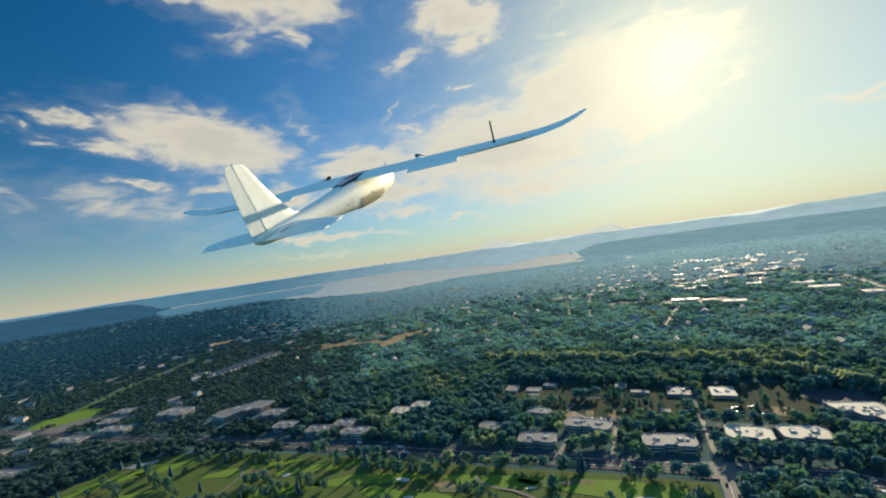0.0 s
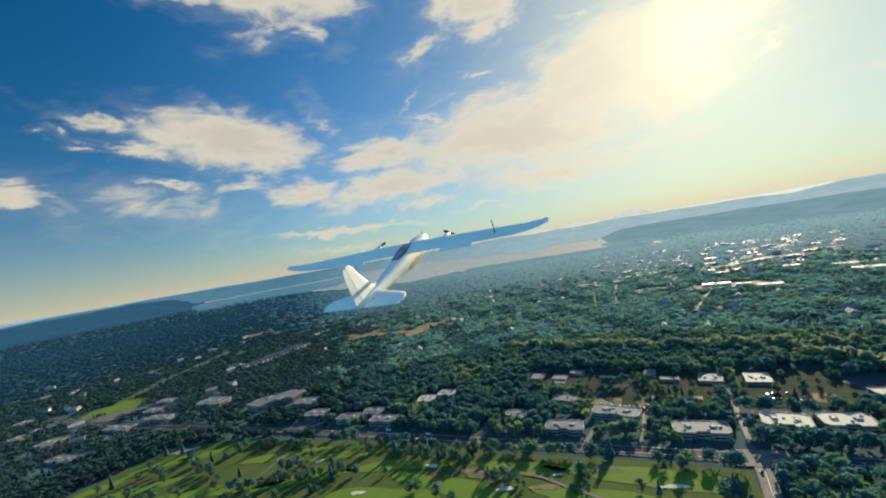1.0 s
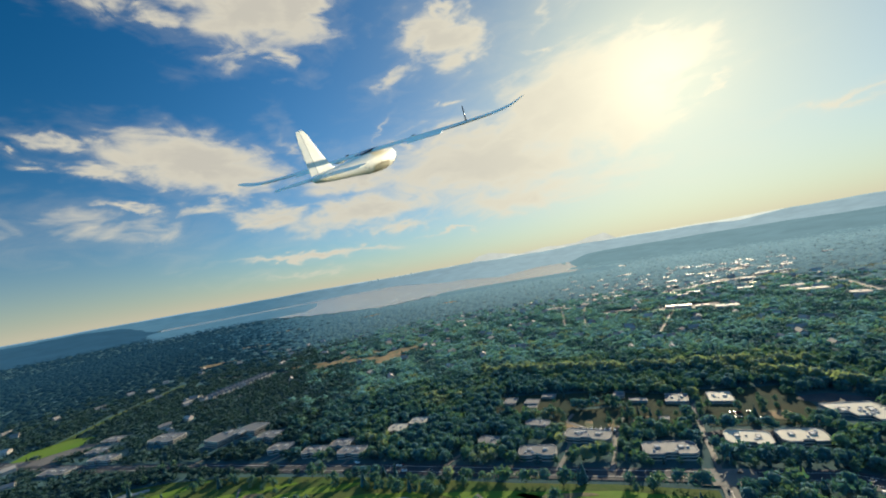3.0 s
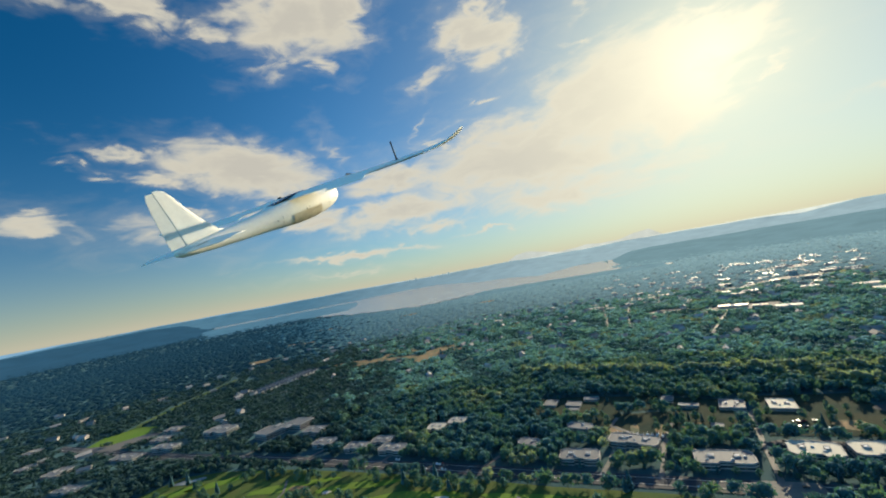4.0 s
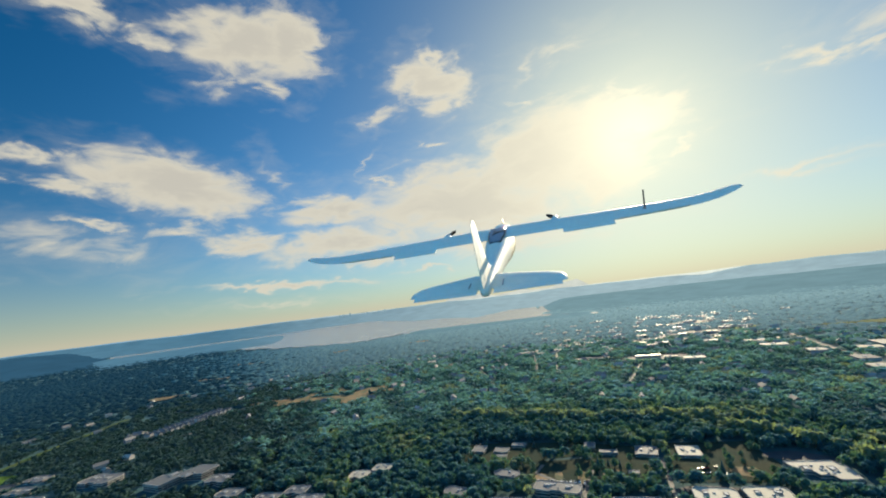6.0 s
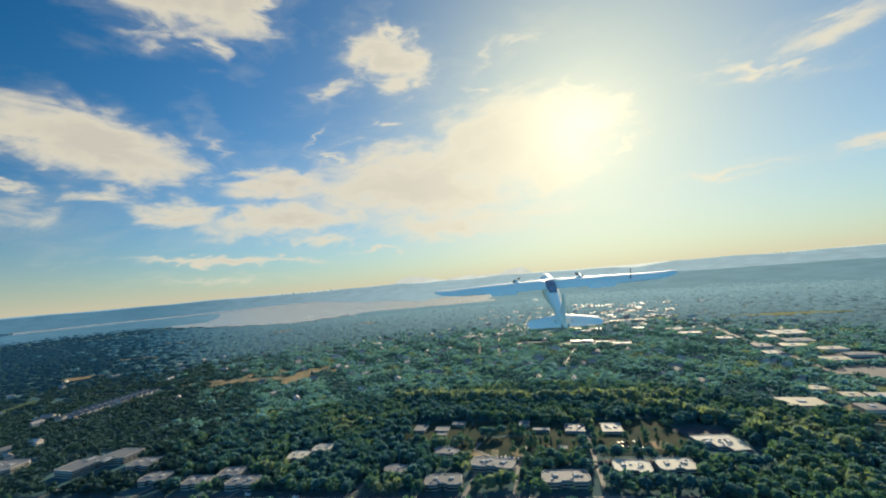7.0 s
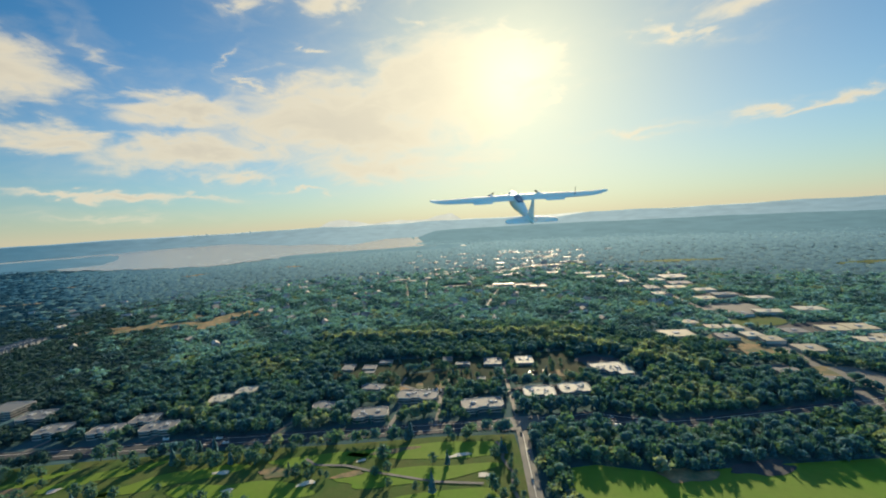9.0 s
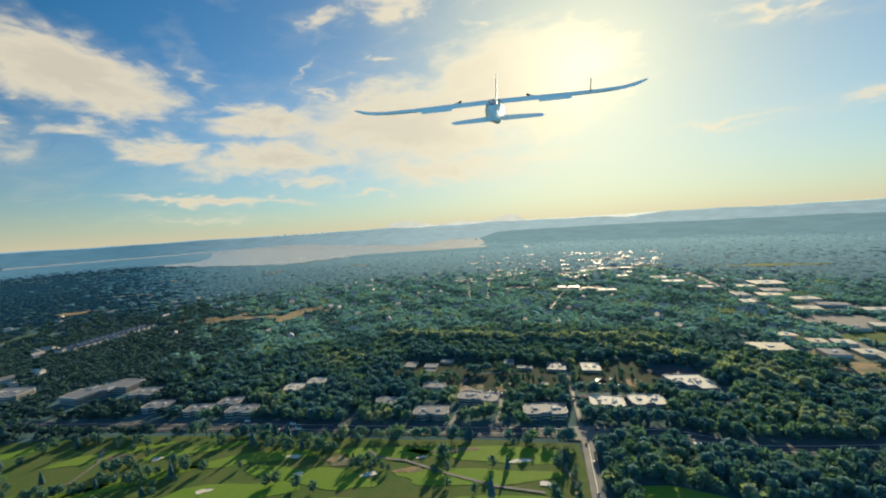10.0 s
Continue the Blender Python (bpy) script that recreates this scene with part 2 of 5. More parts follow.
M_LAND = mat("wooded_ground", (0.024, 0.054, 0.056), 0.95, sheen=0.10, var=(0.034, 0.062, 0.054), scale=0.012, amount=0.9, bump=0.6, bump_scale=0.09, spec=0.05)
M_LEAF = mat("leaves", (0.028, 0.082, 0.072), 0.85, sheen=0.36, var=(0.044, 0.098, 0.066), scale=0.010, amount=0.8, island=(0.078, 0.126, 0.054), bump=0.2, bump_scale=0.9, spec=0.10, leaf=0.42)
# conifer needles; on round crowns the dark colour stands for shade
M_NEEDLE = mat("needles_and_shade_leaves", (0.020, 0.066, 0.072), 0.85, sheen=0.40, island=(0.044, 0.090, 0.066), bump=0.2, bump_scale=1.1, spec=0.10, leaf=0.38)
# middle-distance haze put into a paler, bluer leaf colour and strong sheen
M_MIDLEAF = mat("hazy_wood_leaves", (0.056, 0.146, 0.152), 0.9, sheen=0.85, var=(0.072, 0.160, 0.142), scale=0.006, amount=0.8, island=(0.104, 0.180, 0.126), bump=0.15, bump_scale=0.4, spec=0.1, leaf=0.46)
# sunlight on crowns put into a paler leaf colour
M_BELT = mat("sunlit_tone_leaves", (0.115, 0.148, 0.085), 0.85, sheen=0.5, island=(0.160, 0.185, 0.095), bump=0.2, bump_scale=0.9, spec=0.15, leaf=0.52)
# western woods: shade put into a darker copy of the leaf colour
M_WESTSHADE = mat("west_shade_leaves", (0.013, 0.036, 0.042), 0.9, sheen=0.10, var=(0.020, 0.046, 0.044), scale=0.006, amount=0.8, island=(0.028, 0.058, 0.046), bump=0.15, bump_scale=0.4, spec=0.1, leaf=0.25)
M_BARK = mat("bark", (0.11, 0.085, 0.06), 0.9, var=(0.06, 0.05, 0.04), scale=2.0, bump=0.03)
M_GRASS = mat("mown_grass", (0.105, 0.205, 0.020), 0.9, var=(0.140, 0.205, 0.032), scale=0.02, amount=0.8, bump=0.12, bump_scale=0.6, spec=0.15, leaf=0.15)
M_ROUGH = mat("rough_grass", (0.058, 0.112, 0.026), 0.95, var=(0.096, 0.112, 0.036), scale=0.03, amount=0.9, bump=0.4, bump_scale=0.4, spec=0.1, leaf=0.12)
M_SCRUB = mat("scrub_ground", (0.024, 0.046, 0.034), 0.95, var=(0.052, 0.054, 0.032), scale=0.035, amount=0.8, bump=0.4, bump_scale=0.4, spec=0.03)
M_SAND = mat("bunker_sand", (0.55, 0.50, 0.40), 0.95, var=(0.45, 0.40, 0.31), scale=0.5, bump=0.05)
M_DIRT = mat("bare_earth", (0.30, 0.19, 0.10), 0.95, var=(0.10, 0.11, 0.06), scale=0.05, amount=1.0, bump=0.4, bump_scale=0.3, spec=0.15)
M_ASPH = mat("asphalt", (0.034, 0.038, 0.044), 0.85, var=(0.060, 0.062, 0.064), scale=0.05, amount=0.7, bump=0.02, bump_scale=2.0, spec=0.25)
M_CONC = mat("concrete_paving", (0.165, 0.155, 0.13), 0.85, var=(0.11, 0.105, 0.095), scale=0.08, amount=0.8, bump=0.02, bump_scale=1.5)
M_STREET = mat("worn_street", (0.14, 0.13, 0.11), 0.78, var=(0.11, 0.105, 0.10), scale=0.06, amount=0.8, bump=0.02, bump_scale=1.5)
M_LINE = mat("road_paint", (0.72, 0.70, 0.62), 0.7, var=(0.5, 0.48, 0.42), scale=0.3)
M_ROOF = mat("white_membrane_roof", (0.46, 0.41, 0.30), 0.75, var=(0.33, 0.30, 0.235), scale=0.06, amount=0.8, bump=0.03, bump_scale=0.8, spec=0.2, rnd=(0.40, 0.37, 0.29))
M_GREYROOF = mat("gravel_roof", (0.150, 0.155, 0.155), 0.75, var=(0.095, 0.098, 0.100), scale=0.12, amount=0.9, bump=0.03, bump_scale=0.8, rnd=(0.12, 0.125, 0.128))
M_TOWNROOF = mat("tan_town_roof", (0.26, 0.235, 0.17), 0.60, spec=0.35, var=(0.20, 0.185, 0.15), scale=0.08, amount=0.8, bump=0.03, bump_scale=0.8, rnd=(0.40, 0.34, 0.22))
M_WALL = mat("precast_wall", (0.38, 0.36, 0.32), 0.8, var=(0.30, 0.285, 0.26), scale=0.2, bump=0.01, rnd=(0.31, 0.29, 0.26))
M_GLASS = mat("window_band", (0.03, 0.045, 0.05), 0.08, var=(0.05, 0.06, 0.065), scale=0.3, spec=0.7)
M_UNIT = mat("galvanised_unit", (0.34, 0.35, 0.36), 0.7, 0.0, var=(0.26, 0.27, 0.28), scale=0.6)
M_HOUSE = mat("house_walls", (0.45, 0.42, 0.38), 0.85, var=(0.3, 0.28, 0.25), scale=0.3)
M_SHINGLE = mat("shingle_roofs", (0.16, 0.145, 0.13), 0.8, var=(0.10, 0.095, 0.09), scale=0.2, island=(0.34, 0.31, 0.28))
# pale base colour carries part of the sky's reflection
M_WATER = mat("sky_toned_water", (0.25, 0.27, 0.25), 0.24, var=(0.20, 0.23, 0.23), scale=0.002, bump=0.006, bump_scale=0.05, spec=0.9)


def haze_glow_mat(name, color, air, sunny):
    """Distant land with haze painted on as glow: cool away from the sun, warm under it."""
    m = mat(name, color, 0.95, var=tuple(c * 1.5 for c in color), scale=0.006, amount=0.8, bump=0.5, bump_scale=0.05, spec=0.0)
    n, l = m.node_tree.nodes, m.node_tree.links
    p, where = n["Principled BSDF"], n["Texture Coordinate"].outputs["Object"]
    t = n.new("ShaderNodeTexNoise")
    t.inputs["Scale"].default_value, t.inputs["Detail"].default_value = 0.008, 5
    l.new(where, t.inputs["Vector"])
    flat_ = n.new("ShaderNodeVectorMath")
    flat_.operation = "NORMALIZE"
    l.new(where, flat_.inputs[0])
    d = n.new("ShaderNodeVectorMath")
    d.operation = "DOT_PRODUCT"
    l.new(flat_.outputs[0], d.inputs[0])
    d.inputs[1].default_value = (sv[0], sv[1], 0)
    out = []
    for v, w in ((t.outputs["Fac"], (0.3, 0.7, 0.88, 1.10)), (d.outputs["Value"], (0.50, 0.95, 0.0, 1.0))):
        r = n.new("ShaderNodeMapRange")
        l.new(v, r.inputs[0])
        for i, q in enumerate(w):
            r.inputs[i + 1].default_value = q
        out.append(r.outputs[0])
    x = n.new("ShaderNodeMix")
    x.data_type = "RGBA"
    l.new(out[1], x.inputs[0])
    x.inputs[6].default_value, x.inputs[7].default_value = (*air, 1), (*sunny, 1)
    # emission stands in for haze between the eye and the land
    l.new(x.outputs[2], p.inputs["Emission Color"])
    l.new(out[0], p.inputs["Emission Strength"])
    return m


def haze_woods_mat(name, color, tone, air, sunny):
    """Woods of the far distance, haze painted on as a glow that grows with distance."""
    m = haze_glow_mat(name, color, air, sunny)
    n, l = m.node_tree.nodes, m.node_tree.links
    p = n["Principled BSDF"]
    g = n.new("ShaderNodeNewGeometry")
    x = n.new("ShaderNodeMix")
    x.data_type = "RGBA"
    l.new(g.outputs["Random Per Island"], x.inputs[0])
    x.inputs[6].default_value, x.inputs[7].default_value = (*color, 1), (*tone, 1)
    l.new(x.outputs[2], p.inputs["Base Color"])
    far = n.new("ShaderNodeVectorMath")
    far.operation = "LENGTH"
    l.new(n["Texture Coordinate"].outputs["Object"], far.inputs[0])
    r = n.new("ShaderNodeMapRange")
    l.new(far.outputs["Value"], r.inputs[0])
    # haze glow strengthens from 1 to 2.7 km out
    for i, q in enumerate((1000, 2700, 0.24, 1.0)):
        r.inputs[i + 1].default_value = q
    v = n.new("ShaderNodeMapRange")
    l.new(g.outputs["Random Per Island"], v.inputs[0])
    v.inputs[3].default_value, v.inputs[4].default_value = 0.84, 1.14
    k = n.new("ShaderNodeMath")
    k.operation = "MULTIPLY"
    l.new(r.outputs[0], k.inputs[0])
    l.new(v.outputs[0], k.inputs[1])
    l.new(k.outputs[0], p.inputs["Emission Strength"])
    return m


# distant leaf colours with painted haze glow
M_FARLEAF = haze_woods_mat("far_haze_leaves", (0.040, 0.090, 0.095), (0.070, 0.120, 0.100), (0.008, 0.032, 0.058), (0.122, 0.182, 0.186))
# far western copy: darker colour for shade, weaker haze glow
M_FARWEST = haze_woods_mat("far_west_shade_leaves", (0.008, 0.021, 0.024), (0.014, 0.031, 0.030), (0.004, 0.017, 0.032), (0.030, 0.060, 0.070))
# far land: haze glow painted in, brighter and warmer towards the sun
M_FARHILL = haze_glow_mat("far_shore", (0.03, 0.05, 0.06), (0.028, 0.078, 0.118), (0.175, 0.235, 0.245))
M_SKYHILL = haze_glow_mat("skyline_land", (0.04, 0.06, 0.07), (0.095, 0.185, 0.270), (0.440, 0.460, 0.385))
M_PEAK = haze_glow_mat("far_mountains", (0.05, 0.06, 0.07), (0.26, 0.30, 0.30), (0.33, 0.335, 0.28))
M_MIDHILL = haze_glow_mat("headland", (0.03, 0.05, 0.05), (0.018, 0.055, 0.080), (0.085, 0.140, 0.155))
M_WESTHILL = haze_glow_mat("west_woods", (0.008, 0.014, 0.016), (0.012, 0.044, 0.078), (0.036, 0.078, 0.100))

# ---------------------------------------------------------------- mesh helpers


def mesh_of(name, verts, faces, material, smooth=False):
    me = bpy.data.meshes.new(name)
    me.from_pydata([tuple(v) for v in verts], [], faces)
    me.materials.append(material)
    if smooth:
        me.polygons.foreach_set("use_smooth", np.ones(len(me.polygons), bool))
    me.update()
    return me


def big_mesh(name, v, tris, material, smooth=True):
    me = bpy.data.meshes.new(name)
    me.vertices.add(len(v))
    me.vertices.foreach_set("co", v.astype(np.float32).ravel())
    me.loops.add(len(tris) * 3)
    me.loops.foreach_set("vertex_index", tris.astype(np.int32).ravel())
    me.polygons.add(len(tris))
    me.polygons.foreach_set("loop_start", np.arange(0, len(tris) * 3, 3, dtype=np.int32))
    me.polygons.foreach_set("use_smooth", np.full(len(tris), smooth, bool))
    me.materials.append(material)
    me.update(calc_edges=True)
    return me


def part(name, bm, material, parent=None, label="", smooth=False):
    me = bpy.data.meshes.new(name)
    bm.to_mesh(me)
    bm.free()
    me.materials.append(material)
    if smooth:
        me.polygons.foreach_set("use_smooth", np.ones(len(me.polygons), bool))
    ob = new(name, me)
    ob.parent = parent
    return tagged(ob, label)


def part_mesh(name, me, parent=None, label=""):
    ob = new(name, me)
    ob.parent = parent
    return tagged(ob, label)


def loft(rings, close_ends=True):
    """A closed skin through rings of equal length."""
    bm = bmesh.new()
    vs = [[bm.verts.new(p) for p in r] for r in rings]
    k = len(rings[0])
    for a, b in zip(vs, vs[1:]):
        for i in range(k):
            bm.faces.new((a[i], a[(i + 1) % k], b[(i + 1) % k], b[i]))
    if close_ends:
        bm.faces.new(list(reversed(vs[0])))
        bm.faces.new(vs[-1])
    bmesh.ops.recalc_face_normals(bm, faces=bm.faces)
    return bm


def box(bm, x0, x1, y0, y1, z0, z1):
    vs = [bm.verts.new(p) for p in ((x0, y0, z0), (x1, y0, z0), (x1, y1, z0), (x0, y1, z0), (x0, y0, z1), (x1, y0, z1), (x1, y1, z1), (x0, y1, z1))]
    for f in ((3, 2, 1, 0), (4, 5, 6, 7), (0, 1, 5, 4), (1, 2, 6, 5), (2, 3, 7, 6), (3, 0, 4, 7)):
        bm.faces.new([vs[i] for i in f])
    return vs


def prism(bm, outline, z0, z1):
    lo = [bm.verts.new((x, y, z0)) for x, y in outline]
    hi = [bm.verts.new((x, y, z1)) for x, y in outline]
    k = len(outline)
    for i in range(k):
        bm.faces.new((lo[i], lo[(i + 1) % k], hi[(i + 1) % k], hi[i]))
    bm.faces.new(hi)
    bm.faces.new(list(reversed(lo)))


# ---------------------------------------------------------------- lie of the land


def hills(x, y):
    d = np.hypot(x, y)
    k = np.clip((d - 900) / 1500, 0, 1)
    h = 9 * np.sin(x * 0.0021 + 1.3) * np.sin(y * 0.0017 + 0.4) + 6 * np.sin(x * 0.0047 + y * 0.0031)
    return k * np.clip((2800 - d) / 700, 0, 1) * np.maximum(h + 4, 0)


def place(x, y, h=0.0):
    """World places for points of the map: stretched north and west within 3 km to fit the camera's view; past 2 km
    drawn together and raised, keeping bearing and height from the camera, so that the whole valley ends inside 5 km.
    """
    x, y = np.asarray(x, float), np.asarray(y, float)
    d = np.maximum(np.hypot(x, y), 1e-6)
    y = y * (1 + 0.072 * np.clip((3000 - d) / 1500, 0, 1) * np.clip((30 - np.degrees(np.arctan2(x, y))) / 8, 0, 1))
    x = x * (1 + 0.04 * np.clip((3000 - d) / 1500, 0, 1) * np.clip(-x / 200, 0, 1))
    d = np.maximum(np.hypot(x, y), 1e-6)
    dm = np.where(d < 2000, d, 2000 + 2750 * (1 - np.exp(-(d - 2000) / 3500)))
    s = dm / d
    return np.stack(np.broadcast_arrays(x * s, y * s, H + (np.asarray(h) - H) * s), -1)


def ground_at(x, y):
    p = place(x, y, hills(x, y))
    return Vector(p.tolist())


def polar(azd, dist):
    a = np.radians(azd)
    return np.sin(a) * dist, np.cos(a) * dist


def elev(e):
    """Map distance of the flat land seen e degrees under the skyline."""
    return H / np.tan(np.radians(e))


def fan(name, azs, ds, material, height, label="", category="", kind="structure", smooth=True):
    """A sheet over a grid of bearings and distances."""
    A, D = np.meshgrid(azs, ds, indexing="ij")
    X, Y = polar(A, D)
    P = place(X, Y, height(X, Y)).reshape(-1, 3)
    na, nd = len(azs), len(ds)
    i = np.arange(na - 1)[:, None] * nd + np.arange(nd - 1)[None]
    i = i.ravel()
    t = np.concatenate([np.stack([i, i + 1, i + nd + 1], 1), np.stack([i, i + nd + 1, i + nd], 1)])
    ob = new(name, big_mesh(name, P, t, material, smooth))
    return tagged(ob, label, category, kind=kind)


fan("ground", np.concatenate([np.arange(-90, 80, 0.75), np.arange(80, 271, 5.0)]), np.concatenate([[0.0], np.geomspace(60, 45000, 110)]), M_LAND, hills,
    "dark wooded valley floor reaching to the skyline", "ground")


def patch(name, outline, material, lift, label, category, kind="structure", cell=25.0):
    """A field laid on the ground: outline on the map, filled in rings about its middle and draped."""
    o = np.array(outline, float)
    c = o.mean(0)
    fine_o = []
    for p, q in zip(o, np.roll(o, -1, 0)):
        k = max(1, int(np.hypot(*(q - p)) / cell))
        fine_o += [p + (q - p) * i / k for i in range(k)]
    fine_o = np.array(fine_o)
    n = len(fine_o)
    rings = max(2, int(np.hypot(*(fine_o - c).T).mean() / cell))
    pts = [c[None]] + [c + (fine_o - c) * (i + 1) / rings for i in range(rings)]
    P = np.concatenate(pts)
    V = place(P[:, 0], P[:, 1], hills(P[:, 0], P[:, 1]) + lift)
    i = np.arange(n)
    k = (i + 1) % n
    T = [np.stack([0 * i, 1 + i, 1 + k], 1)]
    for r_ in range(rings - 1):
        a, d = 1 + r_ * n, 1 + (r_ + 1) * n
        T += [np.stack([a + i, d + i, d + k], 1), np.stack([a + i, d + k, a + k], 1)]
    T = np.concatenate(T)
    area = float(np.sum(fine_o[:, 0] * np.roll(fine_o[:, 1], -1) - fine_o[:, 1] * np.roll(fine_o[:, 0], -1)))
    if area < 0:
        T = T[:, ::-1]
    return tagged(new(name, big_mesh(name, V, T, material, False)), label, category, kind=kind)


def strip(name, pts, width, material, lift, label, category, parent=None, step=20.0):
    """A road or path of even width along a line on the map."""
    line = [Vector(p) for p in pts]
    fine_pts = []
    for a, b in zip(line, line[1:]):
        k = max(1, int((b - a).length / step))
        fine_pts += [a.lerp(b, i / k) for i in range(k)]
    fine_pts.append(line[-1])
    v, f = [], []
    for i, p in enumerate(fine_pts):
        t = (fine_pts[min(i + 1, len(fine_pts) - 1)] - fine_pts[max(i - 1, 0)]).normalized()
        nrm = Vector((-t.y, t.x)) * width / 2
        for q in (p + nrm, p - nrm):
            v.append(place(q.x, q.y, float(hills(q.x, q.y)) + lift).tolist())
        if i:
            f.append((2 * i - 2, 2 * i - 1, 2 * i + 1, 2 * i))
    ob = part_mesh(name, mesh_of(name, v, f, material), parent)
    if parent is None:
        tagged(ob, label, category, kind="structure")
    return ob


def blob(cx, cy, rx, ry, seed, k=18, rot=0.0, rough=0.25):
    r = random.Random(seed)
    ph = [r.uniform(0, 6.28) for _ in range(4)]
    out = []
    for i in range(k):
        a = 2 * math.pi * i / k
        m = 1 + rough * (0.5 * math.sin(2 * a + ph[0]) + 0.35 * math.sin(3 * a + ph[1]) + 0.3 * math.sin(5 * a + ph[2]))
        u, w = rx * m * math.cos(a), ry * m * math.sin(a)
        out.append((cx + u * math.cos(rot) - w * math.sin(rot), cy + u * math.sin(rot) + w * math.cos(rot)))
    return out

# ---------------------------------------------------------------- water, fields, roads
CLEAR = []   # map areas without woods


def lake(name, azs, near, far, label):
    """Water between a near and a far shore, each given as bearing and degrees under the skyline."""
    na = np.interp(azs, *zip(*near)) + 0.05 * np.sin(np.asarray(azs) * 2.1) + 0.03 * np.sin(np.asarray(azs) * 5.3)
    fa = np.interp(azs, *zip(*far)) + 0.03 * np.sin(np.asarray(azs) * 1.7 + 1)
    fa = np.minimum(fa, na - 0.02)
    T = np.linspace(0, 1, 14)
    E = na[:, None] + (fa - na)[:, None] * T[None]
    D = elev(E)
    X, Y = polar(np.asarray(azs)[:, None], D)
    P = place(X, Y, 3.0).reshape(-1, 3)
    i = (np.arange(len(azs) - 1)[:, None] * 14 + np.arange(13)[None]).ravel()
    t = np.concatenate([np.stack([i, i + 1, i + 15], 1), np.stack([i, i + 15, i + 14], 1)])
    tagged(new(name, big_mesh(name, P, t, M_WATER)), label, "lake", kind="structure")
    CLEAR.append(("lake", azs, na, fa))


lake("water", np.arange(-58, 3.3, 0.4),
     [(-58, 2.1), (-49, 2.6), (-45, 3.1), (-41, 3.6), (-37, 3.95), (-31, 4.35), (-25, 4.1), (-15.5, 3.9), (-8.4, 4.05), (-1, 4.35), (3.2, 4.2)],
     [(-58, 1.75), (-44, 1.77), (-35, 1.67), (-28.5, 1.67), (-21.6, 2.45), (-18.5, 2.5), (-13.6, 3.0), (-8.3, 2.45), (-4.7, 2.5), (-4.0, 3.55), (0, 3.9), (3.2, 4.1)],
     "calm lake water below far wooded shores, sky reflection in its pale colour")
lake("water", np.arange(-4.4, 14.1, 0.4),
     [(-4.4, 3.55), (-3.6, 3.4), (0.8, 2.62), (4, 2.25), (7.5, 1.92), (14, 1.56)], [(-4.4, 2.45), (0.9, 2.2), (4, 1.95), (9, 1.7), (14, 1.5)],
     "narrow arm of the lake behind the headland, sky reflection in its pale colour")


def ridge(name, az0, az1, e_foot, e_top, material, seed, label, rough=0.5, depth=0.25):
    """A wooded rise: a rounded bank from its foot over a crest and down behind."""
    rr = random.Random(seed)
    ph = [rr.uniform(0, 6.28) for _ in range(5)]
    azs = np.arange(az0, az1 + 0.01, 0.35)
    u = np.linspace(-1, 1, len(azs))
    top = 0.55 + rough * (0.22 * np.sin(azs * 0.31 + ph[0]) + 0.13 * np.sin(azs * 0.83 + ph[1]) + 0.03 * np.sin(azs * 2.3 + ph[2]))
    top = top * np.clip((1 - np.abs(u)) * 6, 0.02, 1)
    if isinstance(e_foot, list):
        e_foot = np.interp(azs, *zip(*e_foot))
    if e_top is None:   # the crest just under the skyline
        e_top = e_foot - (e_foot * 0.5 - 0.45) / 0.88
    d0 = elev(e_foot)
    hgt = (e_foot - e_top) / 57.3 * d0
    prof = [(0, 0), (0.25, 0.30), (0.5, 0.58), (0.75, 0.83), (1, 1.0), (1.6, 0.85), (2.6, 0.0)]
    V = []
    for k, (s, h) in enumerate(prof):
        D = d0 * (1 + depth * s)
        X, Y = polar(azs, D)
        V.append(place(X, Y, 3 * (k == 0) + h * hgt * 1.6 * top * (1 + depth * s) - 10 * (k == 6)))
    V = np.stack(V, 1)
    n = len(prof)
    i = (np.arange(len(azs) - 1)[:, None] * n + np.arange(n - 1)[None]).ravel()
    t = np.concatenate([np.stack([i, i + 1, i + n + 1], 1), np.stack([i, i + n + 1, i + n], 1)])
    return tagged(new(name, big_mesh(name, V.reshape(-1, 3), t, material)), label, "hills", kind="structure")


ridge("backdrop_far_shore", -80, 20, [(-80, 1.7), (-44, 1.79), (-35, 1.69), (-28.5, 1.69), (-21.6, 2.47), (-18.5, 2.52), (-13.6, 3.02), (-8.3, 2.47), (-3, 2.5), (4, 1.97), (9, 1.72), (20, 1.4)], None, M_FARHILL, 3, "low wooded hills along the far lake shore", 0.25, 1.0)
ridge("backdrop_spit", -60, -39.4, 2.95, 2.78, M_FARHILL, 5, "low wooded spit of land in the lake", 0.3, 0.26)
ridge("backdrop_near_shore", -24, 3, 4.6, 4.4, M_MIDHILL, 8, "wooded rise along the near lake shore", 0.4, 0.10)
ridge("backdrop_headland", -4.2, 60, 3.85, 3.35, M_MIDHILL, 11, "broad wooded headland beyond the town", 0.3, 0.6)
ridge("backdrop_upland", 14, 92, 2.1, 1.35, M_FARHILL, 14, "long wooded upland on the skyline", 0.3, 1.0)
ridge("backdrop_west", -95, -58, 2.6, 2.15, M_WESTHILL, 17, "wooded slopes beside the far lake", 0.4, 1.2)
ridge("backdrop_skyline", -95, 95, 0.9, 0.49, M_SKYHILL, 21, "last wooded hills on the skyline, blue with painted haze", 0.3, 0.4)
ridge("backdrop_mountains", -18, 3, 0.4, -0.35, M_PEAK, 28, "faint mountains far beyond the lake, pale with painted haze", 1.2, 0.1)


